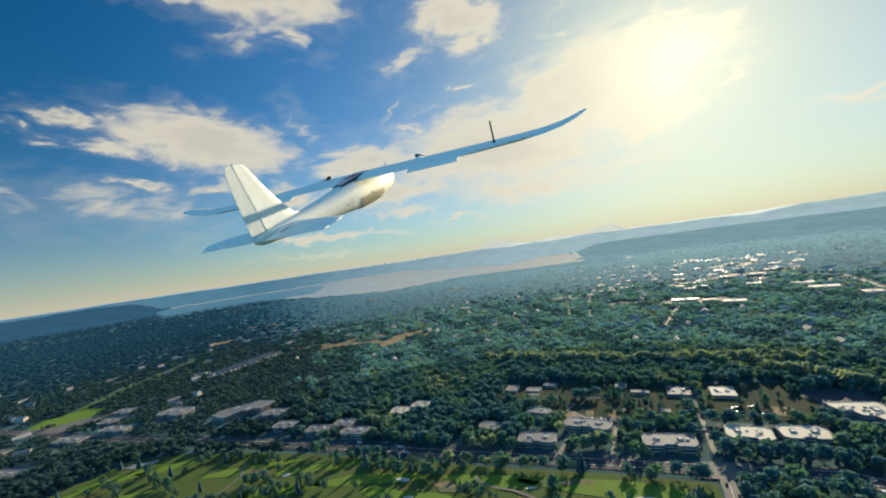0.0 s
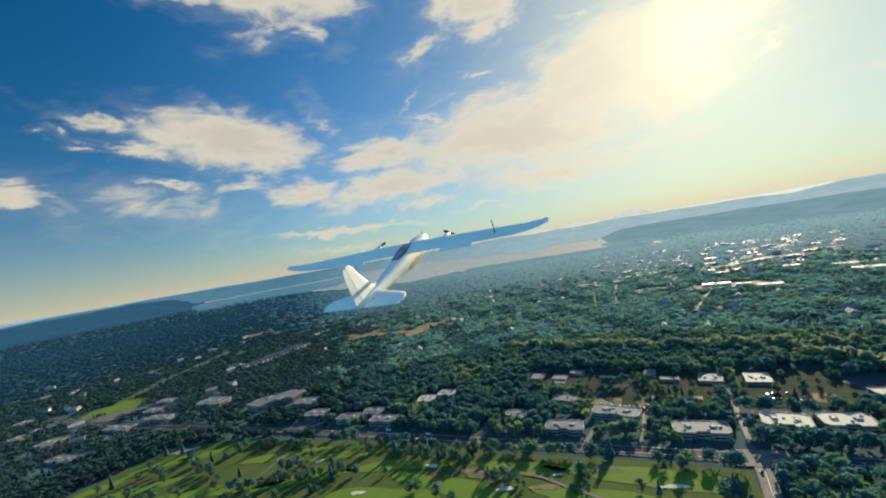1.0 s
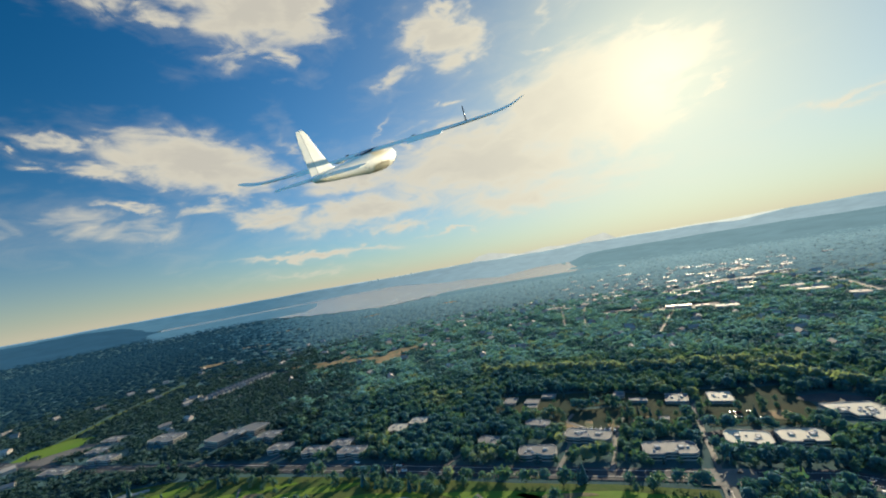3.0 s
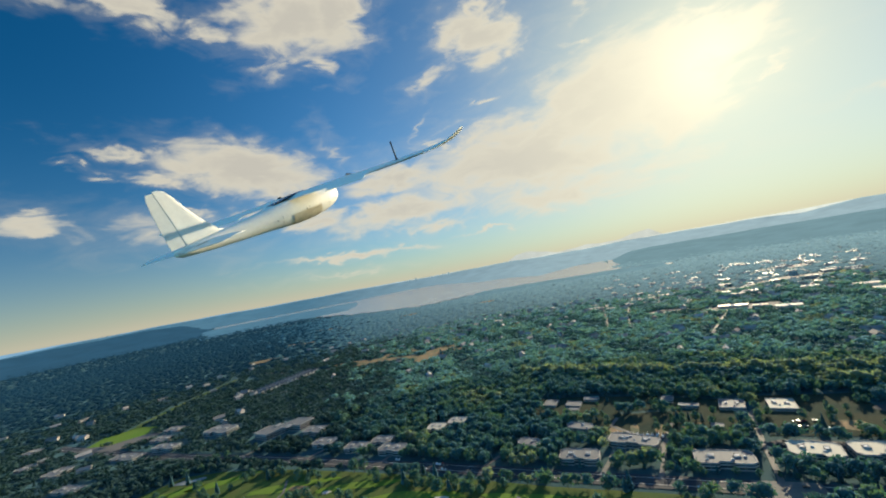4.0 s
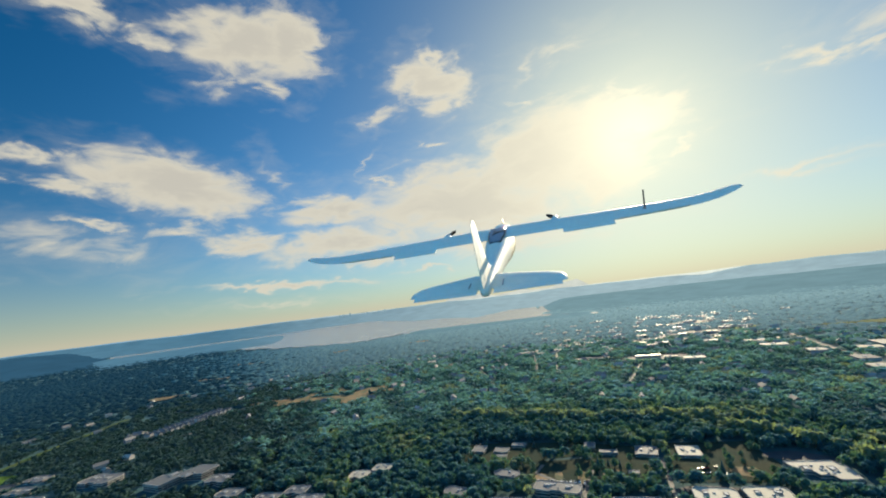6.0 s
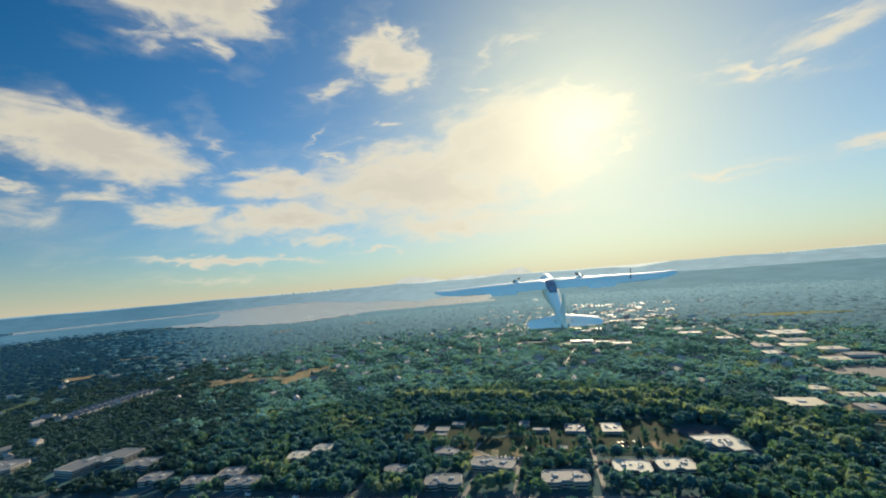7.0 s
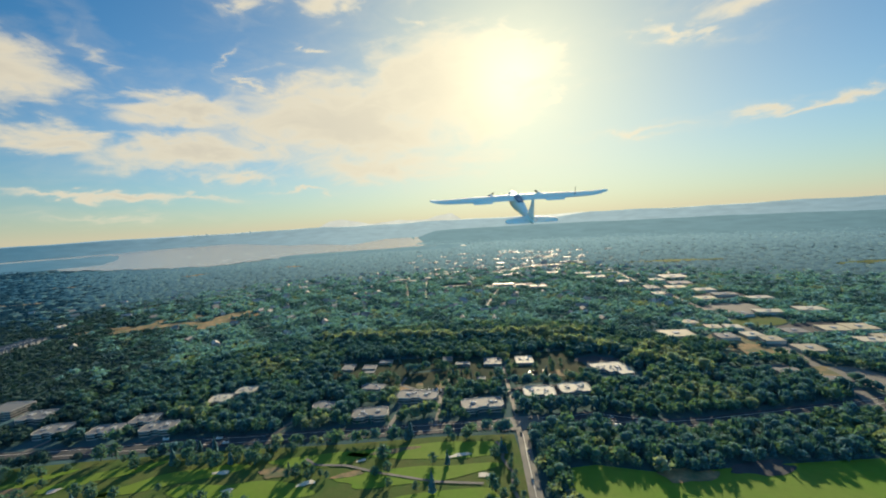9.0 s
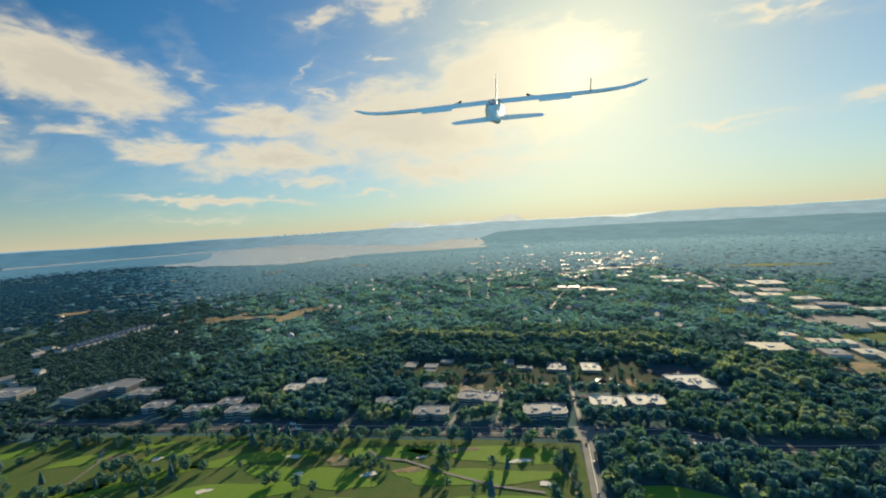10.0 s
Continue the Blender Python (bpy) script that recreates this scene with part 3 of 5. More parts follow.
def city(az0, az1, dist, count, seed):
    """Towers of a city beyond the lake, in the far shore's painted haze glow."""
    rr = random.Random(seed)
    bm = bmesh.new()
    for _ in range(count):
        a = radians(rr.gauss((az0 + az1) / 2, (az1 - az0) / 4))
        w = rr.uniform(4, 9)
        x, y = math.sin(a) * dist, math.cos(a) * dist
        box(bm, x - w / 2, x + w / 2, y - w / 2, y + w / 2, H - 50, H - rr.choice((19, 17, 15, 12, 8)))
    return tagged(part("backdrop_city", bm, M_FARHILL), "towers of a city beyond the lake, faint with painted haze", "city", kind="structure")


city(-33, -25, 4400, 10, 4)


def field(name, outline, material, lift, label, category="field", clear=True):
    if clear:
        CLEAR.append(("poly", np.array(outline)))
    return patch(name, outline, material, lift, label, category)


def road(name, pts, width, label, material=None, lift=0.5, category="road", clear=True):
    if clear:
        CLEAR.append(("line", np.array(pts, float), width / 2 + 3))
    return strip(name, pts, width, material or M_ASPH, lift, label, category)


# golf course in front of the road, hay field beside the crossroad
GOLF = [(-620, 175), (-300, 170), (40, 170), (58, 200), (58, 346), (-20, 349), (-110, 345), (-230, 346), (-360, 340), (-454, 333), (-545, 316), (-600, 296), (-615, 250)]
field("golf_course", GOLF, M_ROUGH, 0.3, "golf course rough grass with dry patches", "golf course")
FAIR = [(-20, 327, 66, 13, 0.05), (-39, 295, 60, 12, 0.1), (-125, 322, 46, 9, 0.1), (-177, 286, 58, 12, -0.15), (-246, 307, 52, 10, 0.3), (-318, 316, 42, 8, 0.35),
        (-20, 260, 60, 13, 0.1), (-110, 252, 58, 12, 0.0), (-235, 262, 56, 12, 0.25), (-340, 268, 50, 10, 0.45), (-405, 302, 52, 8, 0.5), (-430, 232, 66, 10, 0.4),
        (-520, 293, 42, 8, 0.6), (-566, 262, 44, 8, 0.8), (-590, 218, 48, 8, 1.0), (-525, 222, 42, 8, 0.6), (-300, 222, 66, 12, 0.3), (-150, 213, 70, 12, 0.1), (-20, 205, 60, 12, 0.1)]
for k, (fx, fy, rx, ry, ro) in enumerate(FAIR):
    patch("fairway", blob(fx, fy, rx, ry, 40 + k, 26, ro, 0.35), M_GRASS, 0.55, "bright mown golf fairway", "fairway", cell=18)
for k, (fx, fy, rx, ry) in enumerate([(2, 318, 9, 3.0), (22, 290, 6, 3), (-128, 292, 6, 3.5), (-208, 312, 7, 3), (-190, 288, 5, 2.5), (-60, 262, 5, 3), (-345, 300, 6, 2.5), (-260, 262, 6, 3), (30, 262, 5, 2.2), (-88, 318, 4, 2)]):
    patch("bunker", blob(fx, fy, rx, ry, 80 + k, 14, 0.2, 0.5), M_SAND, 0.8, "pale sand bunker cut into the golf fairway", "bunker", cell=9)
for k, (fx, fy, rx, ry) in enumerate([(-160, 308, 14, 7), (-95, 300, 12, 4), (-385, 300, 16, 6), (-60, 330, 22, 4)]):
    patch("dry_grass", blob(fx, fy, rx, ry, 120 + k, 16, 0.1, 0.4), M_DIRT, 0.7, "dry brown patch of golf course grass", "dry grass", cell=12)
patch("pond", blob(-575, 288, 17, 7, 7, 18, 0.6, 0.5), M_WATER, 0.8, "small dark pond on the golf course", "pond", cell=12)
strip("cart_path", [(38, 335), (44, 322), (40, 310), (46, 292), (43, 270), (50, 240), (44, 200)], 3.0, M_CONC, 0.9, "pale winding golf cart path", "path", step=6)
strip("cart_path", [(-140, 325), (-128, 315), (-100, 312), (-70, 300), (-20, 285), (20, 280)], 2.6, M_CONC, 0.9, "pale winding golf cart path", "path", step=6)
strip("cart_path", [(-420, 312), (-400, 290), (-395, 262), (-420, 240)], 2.6, M_CONC, 0.9, "pale winding golf cart path", "path", step=6)
FIELD = [(84, 150), (88, 292), (150, 298), (250, 304), (420, 304), (520, 296), (470, 150)]
field("hay_field", FIELD, M_GRASS, 0.35, "flat open green meadow beside the road", "meadow")
patch("dry_grass", blob(186, 296, 22, 9, 9, 18, 0.1, 0.4), M_DIRT, 0.7, "dry brown earth at the meadow edge", "dry grass", cell=12)
patch("dry_grass", blob(250, 300, 30, 8, 19, 18, 0.1, 0.4), M_ASPH, 0.7, "dark bare track at the meadow edge", "track", cell=12)

# the road along the valley and its crossroad
VALLEY = [(-1100, 330), (-760, 335), (-500, 352), (-240, 362), (-50, 364), (130, 368), (260, 373), (420, 388), (600, 420)]
road("road_valley", VALLEY, 20, "wide dark asphalt valley road with worn lanes")
for off in (-4.8, 4.8):
    strip("lane_line", [(x, y + off) for x, y in VALLEY], 0.35, M_LINE, 0.9, "worn white lane line", "lane line")
road("road_cross", [(67, 368), (66, 340), (63, 310), (58, 250), (52, 170), (46, 60)], 11, "pale asphalt side road running towards the golf course", M_CONC, 0.8)
strip("lane_line", [(66.5, 345), (66, 338), (63, 310), (58, 250), (52, 170)], 0.35, M_LINE, 1.1, "yellowed centre line", "lane line")
road("junction", [(46, 363), (92, 365)], 24, "pale worn paving of the road junction", M_CONC, 0.95)
for pts in ([(66, 366), (68, 400), (70, 440), (75, 512)], [(-22, 368), (-18, 395), (-16, 430), (-6, 480)], [(-72, 366), (-66, 392), (-62, 430), (-30, 440), (-70, 470), (-64, 492)],
            [(-190, 366), (-182, 385), (-170, 410)], [(-320, 366), (-316, 384), (-300, 410)], [(-440, 362), (-432, 384)], [(-560, 358), (-556, 392)]):
    road("driveway", pts, 4.5, "pale concrete driveway between office buildings", M_STREET, 0.7, "driveway")

# open ground of the business park
field("plot", [(-78, 450), (-20, 444), (20, 452), (62, 450), (60, 512), (10, 516), (-40, 506), (-88, 498)], M_SCRUB, 0.40, "open scrubby ground between offices and workshops", "plot")
field("plot", [(-170, 515), (-80, 508), (0, 520), (60, 512), (58, 545), (-20, 560), (-120, 562), (-172, 556)], M_SCRUB, 0.41, "open scrubby ground round the small workshops", "plot")
field("plot", [(80, 455), (175, 458), (190, 500), (180, 560), (84, 556)], M_SCRUB, 0.42, "open scrubby ground round the white warehouse", "plot")

# parking, yards and building plots
for k, (fx, fy, rx, ry, m, nm, lb) in enumerate([
        (101, 437, 34, 12, M_ASPH, "car_park", "dark car park behind an office building"), (144, 437, 26, 9, M_ASPH, "car_park", "dark car park behind an office building"),
        (112, 480, 26, 13, M_SCRUB, "car_park", "worn brown car park with a few cars"), (-40, 445, 30, 8, M_ASPH, "car_park", "dark car park with a row of vans"),
        (-60, 480, 34, 12, M_SCRUB, "plot", "empty rough grass plot"), (-120, 505, 60, 14, M_SCRUB, "plot", "open grassed plot with sheds"), (30, 500, 40, 16, M_SCRUB, "plot", "open grassed plot"),
        (-64, 458, 8, 12, M_DIRT, "earth_plot", "strip of orange bare earth"), (-18, 462, 5, 16, M_DIRT, "earth_plot", "strip of orange bare earth"), (4, 466, 4, 16, M_DIRT, "earth_plot", "strip of orange bare earth"),
        (22, 468, 4, 15, M_DIRT, "earth_plot", "strip of orange bare earth"), (-44, 464, 5, 12, M_DIRT, "earth_plot", "strip of orange bare earth"), (150, 480, 14, 12, M_DIRT, "earth_plot", "bare earth yard"),
        (215, 520, 34, 12, M_ASPH, "car_park", "dark car park behind a warehouse")]):
    field(nm, blob(fx, fy, rx, ry, 200 + k, 12, 0.05, 0.15), m, 0.45 + 0.01 * k, lb, nm.replace("_", " "))

# brown cleared land on the wooded slope, far fields and street grid
for k, (fx, fy, rx, ry, ro) in enumerate([(-545, 880, 50, 60, -0.5), (-605, 868, 32, 28, 0.4), (-665, 852, 40, 26, 0.1), (-725, 846, 36, 28, 0.3), (-795, 850, 44, 20, 0.2), (-645, 940, 46, 20, -0.4), (-500, 925, 28, 22, 0.2), (-700, 905, 26, 16, 0.1)]):
    field("cleared_land", blob(fx, fy, rx, ry, 300 + k, 24, ro, 0.75), M_DIRT, 1.2, "brown cleared earth among the woods", "cleared land")
for k, (fx, fy, rx, ry) in enumerate([(-1750, 1750, 150, 40), (-1500, 1300, 130, 30), (-1250, 1900, 120, 40), (-820, 2000, 120, 40), (900, 1500, 260, 50), (1400, 1250, 220, 40), (530, 1500, 90, 50), (-1350, 980, 120, 34)]):
    field("clearing", blob(fx, fy, rx * 0.6, ry * 0.7, 320 + k, 20, 0.2, 0.7), M_ROUGH if k in (4, 5, 6) else M_DIRT, 2.0, "sunlit clearing in the distant woods", "clearing")
road("mown_bank", [(-985, 368), (-1040, 455), (-1085, 535), (-1125, 640), (-1164, 749)], 20, "long green power line clearing through the woods", M_ROUGH, 0.8, "clearing")
field("clearing", [(-1010, 340), (-960, 352), (-930, 400), (-950, 440), (-1010, 430), (-1040, 380)], M_GRASS, 0.95, "bright green meadow beside a gravel yard", "meadow")
field("yard", [(-1000, 322), (-900, 340), (-870, 380), (-900, 420), (-930, 400), (-958, 350), (-1005, 338)], M_STREET, 1.0, "worn gravel yard beside a meadow", "yard")
BIG_ROAD = [(590, 1330), (560, 1120), (545, 950), (528, 760), (500, 600), (480, 510), (452, 415), (430, 375)]
road("road_strip", BIG_ROAD, 12, "broad pale road through the industrial strip", M_STREET, 0.8)
for pts in ([(-110, 1020), (-128, 1180), (-150, 1350)], [(-60, 1000), (-66, 1120), (-70, 1300), (-60, 1500)], [(20, 1300), (24, 1500), (60, 1900)], [(-200, 900), (-240, 1010), (-280, 1100)], [(90, 860), (120, 960), (150, 1060)],
            [(400, 1330), (480, 1500), (470, 1700), (560, 1950), (520, 2300)], [(300, 1380), (420, 1400), (560, 1400)], [(260, 1700), (420, 1720), (640, 1700)], [(-900, 1100), (-780, 1180), (-500, 1230)],
            [(-420, 760), (-380, 830), (-330, 900)], [(-860, 560), (-780, 640), (-700, 720)], [(-600, 1300), (-400, 1400), (-200, 1420)], [(-1100, 800), (-950, 780), (-820, 800)]):
    road("street", pts, 5, "pale street between trees and houses", M_STREET, 1.5, "street")
for k, (fx, fy, rx, ry, m) in enumerate([(25, 1150, 60, 24, M_STREET), (265, 1050, 42, 16, M_STREET), (450, 600, 50, 32, M_DIRT), (560, 690, 60, 26, M_ROUGH), (590, 790, 60, 40, M_STREET), (620, 640, 80, 26, M_ASPH), (430, 545, 52, 22, M_DIRT), (400, 490, 44, 12, M_CONC), (345, 500, 30, 9, M_DIRT),
                                          (470, 470, 40, 16, M_DIRT), (640, 900, 60, 40, M_ASPH), (420, 1500, 110, 40, M_ASPH), (240, 1420, 70, 30, M_ASPH), (480, 1800, 120, 50, M_ASPH), (190, 1110, 90, 44, M_ASPH), (500, 430, 26, 60, M_CONC)]):
    field("yard", blob(fx, fy, rx, ry, 360 + k, 14, 0.1, 0.2), m, 0.9 + 0.012 * k, "paved industrial yard", "yard")

# ---------------------------------------------------------------- buildings


def setback(w, d, notch):
    """An office plan: a long block with cut corners and a shallow bay on its front."""
    c = min(w, d) * 0.16
    h, k = w / 2, d / 2
    return [(-h + c, -k), (-h * 0.25, -k), (-h * 0.25, -k + notch), (h * 0.25, -k + notch), (h * 0.25, -k), (h - c, -k), (h, -k + c), (h, k - c), (h - c, k), (-h + c, k), (-h, k - c), (-h, -k + c)]


def shrink(outline, f):
    return [(x * f, y * f) for x, y in outline]


def office(name, x, y, w, d, storeys, rot, roof_mat, label, category, units, seed, outline=None, group=""):
    """A flat-roofed building: floor slabs and window bands, parapet, roof sheet and roof plant."""
    r = random.Random(seed)
    if outline is None:
        d *= 1.3
    root = new(name)
    root.matrix_world = Matrix.Translation(ground_at(x, y)) @ pose(0, 0, 0, 0, 0, rot)
    tagged(root, label, category, group)
    o = outline or setback(w, d, d * 0.12)
    sh = 3.1
    for s in range(storeys):
        bm = bmesh.new()
        prism(bm, o, s * sh - (0.4 if s == 0 else 0.0), s * sh + 1.2)
        part("wall", bm, M_WALL, root)
        bm = bmesh.new()
        prism(bm, shrink(o, 0.985), s * sh + 1.2, s * sh + 2.6)
        band = part("window", bm, M_GLASS, root, "dark tinted window band")
        for k in range(len(o)):
            a, b = Vector(o[k]), Vector(o[(k + 1) % len(o)])
            n = int((b - a).length / 6)
            for j in range(1, n):
                q = a.lerp(b, j / n) * 0.99
                bm = bmesh.new()
                box(bm, q.x - 0.2, q.x + 0.2, q.y - 0.2, q.y + 0.2, s * sh + 1.2, s * sh + 2.6)
                part("mullion", bm, M_WALL, band)
    top = storeys * sh
    bm = bmesh.new()
    prism(bm, shrink(o, 1.004), top - 0.6, top)
    part("wall", bm, M_WALL, root)
    bm = bmesh.new()
    prism(bm, shrink(o, 0.97), top, top + 0.3)
    roof = part("roof", bm, roof_mat, root)
    # raised edge of the roof
    bm = bmesh.new()
    a, b = o, shrink(o, 0.972)
    k = len(o)
    ring = []
    for pts, z in ((a, top), (a, top + 0.9), (b, top + 0.9), (b, top + 0.25)):
        ring.append([bm.verts.new((px, py, z)) for px, py in pts])
    for u, v in zip(ring, ring[1:]):
        for i in range(k):
            bm.faces.new((u[i], u[(i + 1) % k], v[(i + 1) % k], v[i]))
    part("parapet", bm, M_WALL, root)
    for _ in range(units):
        ux, uy = r.uniform(-0.34, 0.34) * w, r.uniform(-0.26, 0.26) * d
        uw, ud, uh = r.uniform(1.2, 3), r.uniform(1.2, 2.6), r.uniform(0.9, 1.7)
        bm = bmesh.new()
        box(bm, ux - uw / 2, ux + uw / 2, uy - ud / 2, uy + ud / 2, top + 0.3, top + 0.3 + uh)
        bmesh.ops.bevel(bm, geom=bm.edges[:], offset=0.15, segments=1, affect="EDGES")
        part("roof_unit", bm, M_UNIT, roof)
    if units >= 3:
        for sx in (-0.22, 0.22):
            px, py = sx * w, 0.05 * d
            pw, pd = w * 0.062, d * 0.11
            for x0, x1, y0, y1 in ((px - pw, px + pw, py - pd, py - pd + 0.4), (px - pw, px + pw, py + pd - 0.4, py + pd), (px - pw, px - pw + 0.4, py - pd + 0.4, py + pd - 0.4), (px + pw - 0.4, px + pw, py - pd + 0.4, py + pd - 0.4)):
                bm = bmesh.new()
                box(bm, x0, x1, y0, y1, top + 0.3, top + 1.6)
                part("screen_wall", bm, M_WALL, roof)
            bm = bmesh.new()
            box(bm, px - pw * 0.6, px + pw * 0.6, py - pd * 0.6, py + pd * 0.6, top + 0.3, top + 1.5)
            part("roof_unit", bm, M_UNIT, roof)
    CLEAR.append(("disc", x, y, math.hypot(w, d) * 0.5 + 2))
    return root


HEX = lambda w, d: [(-w / 2, 0), (-w * 0.36, -d / 2), (w * 0.36, -d / 2), (w / 2, 0), (w * 0.36, d / 2), (-w * 0.36, d / 2)]
LBIG = [(-34, -30), (2, -32), (6, 6), (34, 10), (34, 40), (-4, 38), (-8, 4), (-34, 0)]
PATCHY = [(-24, 20), (20, 22), (26, 6), (24, -20), (6, -22), (4, -12), (-6, -12), (-8, -4), (-20, -2)]
OFF = "low office buildings"
office("office_building", 103, 420, 38, 21, 2, -6, M_ROOF, "two-storey office with bright white flat roof", "office building", 4, 1, group=OFF)
office("office_building", 147, 424, 38, 20, 2, 2, M_ROOF, "two-storey office with bright white flat roof", "office building", 4, 2, group=OFF)
office("office_building", 32, 400, 48, 19, 2, 3, M_GREYROOF, "two-storey office with grey roof and screened plant", "office building", 5, 3, group=OFF)
office("office_building", -44, 428, 50, 17, 2, -10, M_GREYROOF, "long two-storey office with grey roof", "office building", 6, 4, group=OFF)
office("office_building", -102, 457, 34, 17, 2, -12, M_GREYROOF, "hexagonal two-storey office with grey roof", "office building", 2, 5, HEX(34, 17), OFF)
office("office_building", -151, 415, 30, 18, 2, -14, M_GREYROOF, "hexagonal two-storey office with grey roof", "office building", 2, 6, HEX(30, 18), OFF)
office("office_building", -94, 393, 40, 17, 2, 3, M_GREYROOF, "two-storey office with grey roof and screened plant", "office building", 4, 7, group=OFF)
office("office_building", -289, 449, 27, 18, 2, 0, M_ROOF, "two-storey office with white roof among trees", "office building", 3, 8, group=OFF)
office("office_building", -266, 469, 27, 17, 2, 0, M_ROOF, "two-storey office with white roof among trees", "office building", 3, 9, group=OFF)
office("office_building", -571, 430, 68, 70, 3, -4, M_GREYROOF, "large stepped office block with pale grey roof", "office building", 5, 10, LBIG, OFF)
for k, (x, y, w, d) in enumerate([(-498, 432, 40, 22), (-442, 396, 36, 20), (-378, 389, 34, 18), (-350, 408, 30, 18), (-320, 389, 38, 18), (-722, 423, 60, 30), (-767, 357, 62, 18), (-835, 386, 56, 22), (-818, 322, 70, 20), (-871, 424, 46, 22), (-904, 266, 44, 30), (-1024, 263, 36, 22), (-777, 237, 66, 18), (-1149, 308, 44, 22), (-1035, 291, 26, 15)]):
    office("office_building", x, y, w * (0.85 if k > 5 else 1), d * 0.9, 1 if k > 6 else 2, 4 + 3 * (k > 5), M_GREYROOF, "low office block with grey roof among trees", "office building", 3, 20 + k, group=OFF)
office("warehouse", 108, 525, 26, 30, 1, -4, M_ROOF, "warehouse with a brilliant white roof", "warehouse", 5, 41, [(-13, -15), (13, -15), (13, 15), (-13, 15)])
office("warehouse", 61, 526, 26, 26, 1, -6, M_GREYROOF, "warehouse with a pale grey metal roof", "warehouse", 3, 42, [(-13, -13), (13, -13), (13, 13), (-13, 13)])
office("warehouse", 215, 486, 50, 44, 1, 0, M_ROOF, "warehouse with a notched white roof and dark rooflights", "warehouse", 12, 43, PATCHY)
for k, (x, y, w, d) in enumerate([(-152, 534, 18, 22), (-121, 530, 20, 16), (-118, 512, 14, 9), (-6, 545, 14, 16), (16, 524, 22, 9), (-100, 548, 20, 10), (38, 470, 12, 9)]):
    office("shed", x, y, w, d, 1, -5, M_GREYROOF, "small shed with a pale metal roof", "shed", 0, 50 + k, [(-w / 2, -d / 2), (w / 2, -d / 2), (w / 2, d / 2), (-w / 2, d / 2)])


def hall(name, x, y, w, d, h, rot, roof_mat, label, category, group):
    """A far flat-roofed hall: walls, roof sheet and raised edge."""
    root = new(name)
    root.matrix_world = Matrix.Translation(ground_at(x, y)) @ pose(0, 0, 0, 0, 0, rot)
    tagged(root, label, category, group)
    bm = bmesh.new()
    box(bm, -w / 2, w / 2, -d / 2, d / 2, -1, h)
    part("wall", bm, M_WALL, root)
    bm = bmesh.new()
    box(bm, -w / 2 - 0.3, w / 2 + 0.3, -d / 2 - 0.3, d / 2 + 0.3, h, h + 0.8)
    bmesh.ops.inset_individual(bm, faces=[f for f in bm.faces if f.normal.z > 0.9], thickness=0.8, depth=-0.4)
    part("roof", bm, roof_mat, root)
    bm = bmesh.new()
    box(bm, -w * 0.1, w * 0.08, -d * 0.12, d * 0.1, h + 0.4, h + 2.2)
    part("roof_unit", bm, M_UNIT, root)
    CLEAR.append(("disc", x, y, math.hypot(w, d) * 0.5))
    return root


rb = random.Random(77)
STRIP_NEAR = [(380, 638, 62, 36), (586, 872, 52, 30), (680, 1160, 90, 60), (459, 663, 30, 22), (489, 657, 32, 22), (487, 612, 34, 24), (445, 612, 36, 26), (497, 587, 34, 26), (560, 618, 40, 26), (625, 619, 46, 30), (667, 620, 50, 34), (513, 541, 42, 30), (622, 559, 46, 24), (655, 568, 40, 24), (545, 1010, 40, 40), (520, 940, 30, 30)]
STRIP_FAR = [(600, 1010, 60, 34), (640, 960, 60, 30), (650, 900, 64, 26), (690, 850, 60, 24), (520, 1090, 40, 30), (480, 1160, 70, 30), (470, 1230, 60, 30), (440, 700, 30, 22), (640, 1060, 70, 40), (610, 1110, 50, 30), (566, 735, 34, 24), (620, 740, 60, 24), (700, 740, 60, 30), (420, 470, 34, 16), (452, 440, 30, 14), (500, 395, 40, 18), (540, 440, 40, 20)]
for x, y, w, d in STRIP_NEAR + STRIP_FAR:
    hall("warehouse", x, y, w * 0.8, d * 1.0, 5, rb.uniform(-14, -4), rb.choice((M_ROOF, M_TOWNROOF, M_TOWNROOF, M_GREYROOF)), "low flat-roofed warehouse in the industrial strip", "warehouse", "warehouses along the strip")
hall("shopping_hall", 176, 1124, 62, 20, 5, -8, M_TOWNROOF, "large shopping hall with bright roof", "shopping hall", "")
hall("shopping_hall", 226, 1096, 30, 16, 5, -8, M_ROOF, "flat bright-roofed shop beside a large hall", "shopping hall", "")
hall("shopping_hall", 268, 1052, 46, 24, 7, -8, M_ROOF, "flat bright-roofed shop beside a car park", "shopping hall", "")
hall("dome_hall", -480, 1245, 26, 20, 9, 10, M_ROOF, "small white-roofed hall among trees", "hall", "")
for _ in range(140):
    a, dd = rb.uniform(-8, 21), rb.uniform(1280, 2300)
    a = a + (dd - 1500) * 0.004 if rb.random() < 0.6 else rb.uniform(8, 21)
    x, y = dd * math.sin(radians(a)), dd * math.cos(radians(a))
    w = rb.uniform(10, 34)
    if rb.random() < 0.4:
        w *= 0.7
    hall("town_building", x, y, w, w * rb.uniform(0.4, 0.9), rb.uniform(4, 8), rb.uniform(-15, 5), rb.choice((M_TOWNROOF, M_TOWNROOF, M_ROOF, M_GREYROOF)), "flat-roofed town building in the distance", "town building", "buildings of the far town")


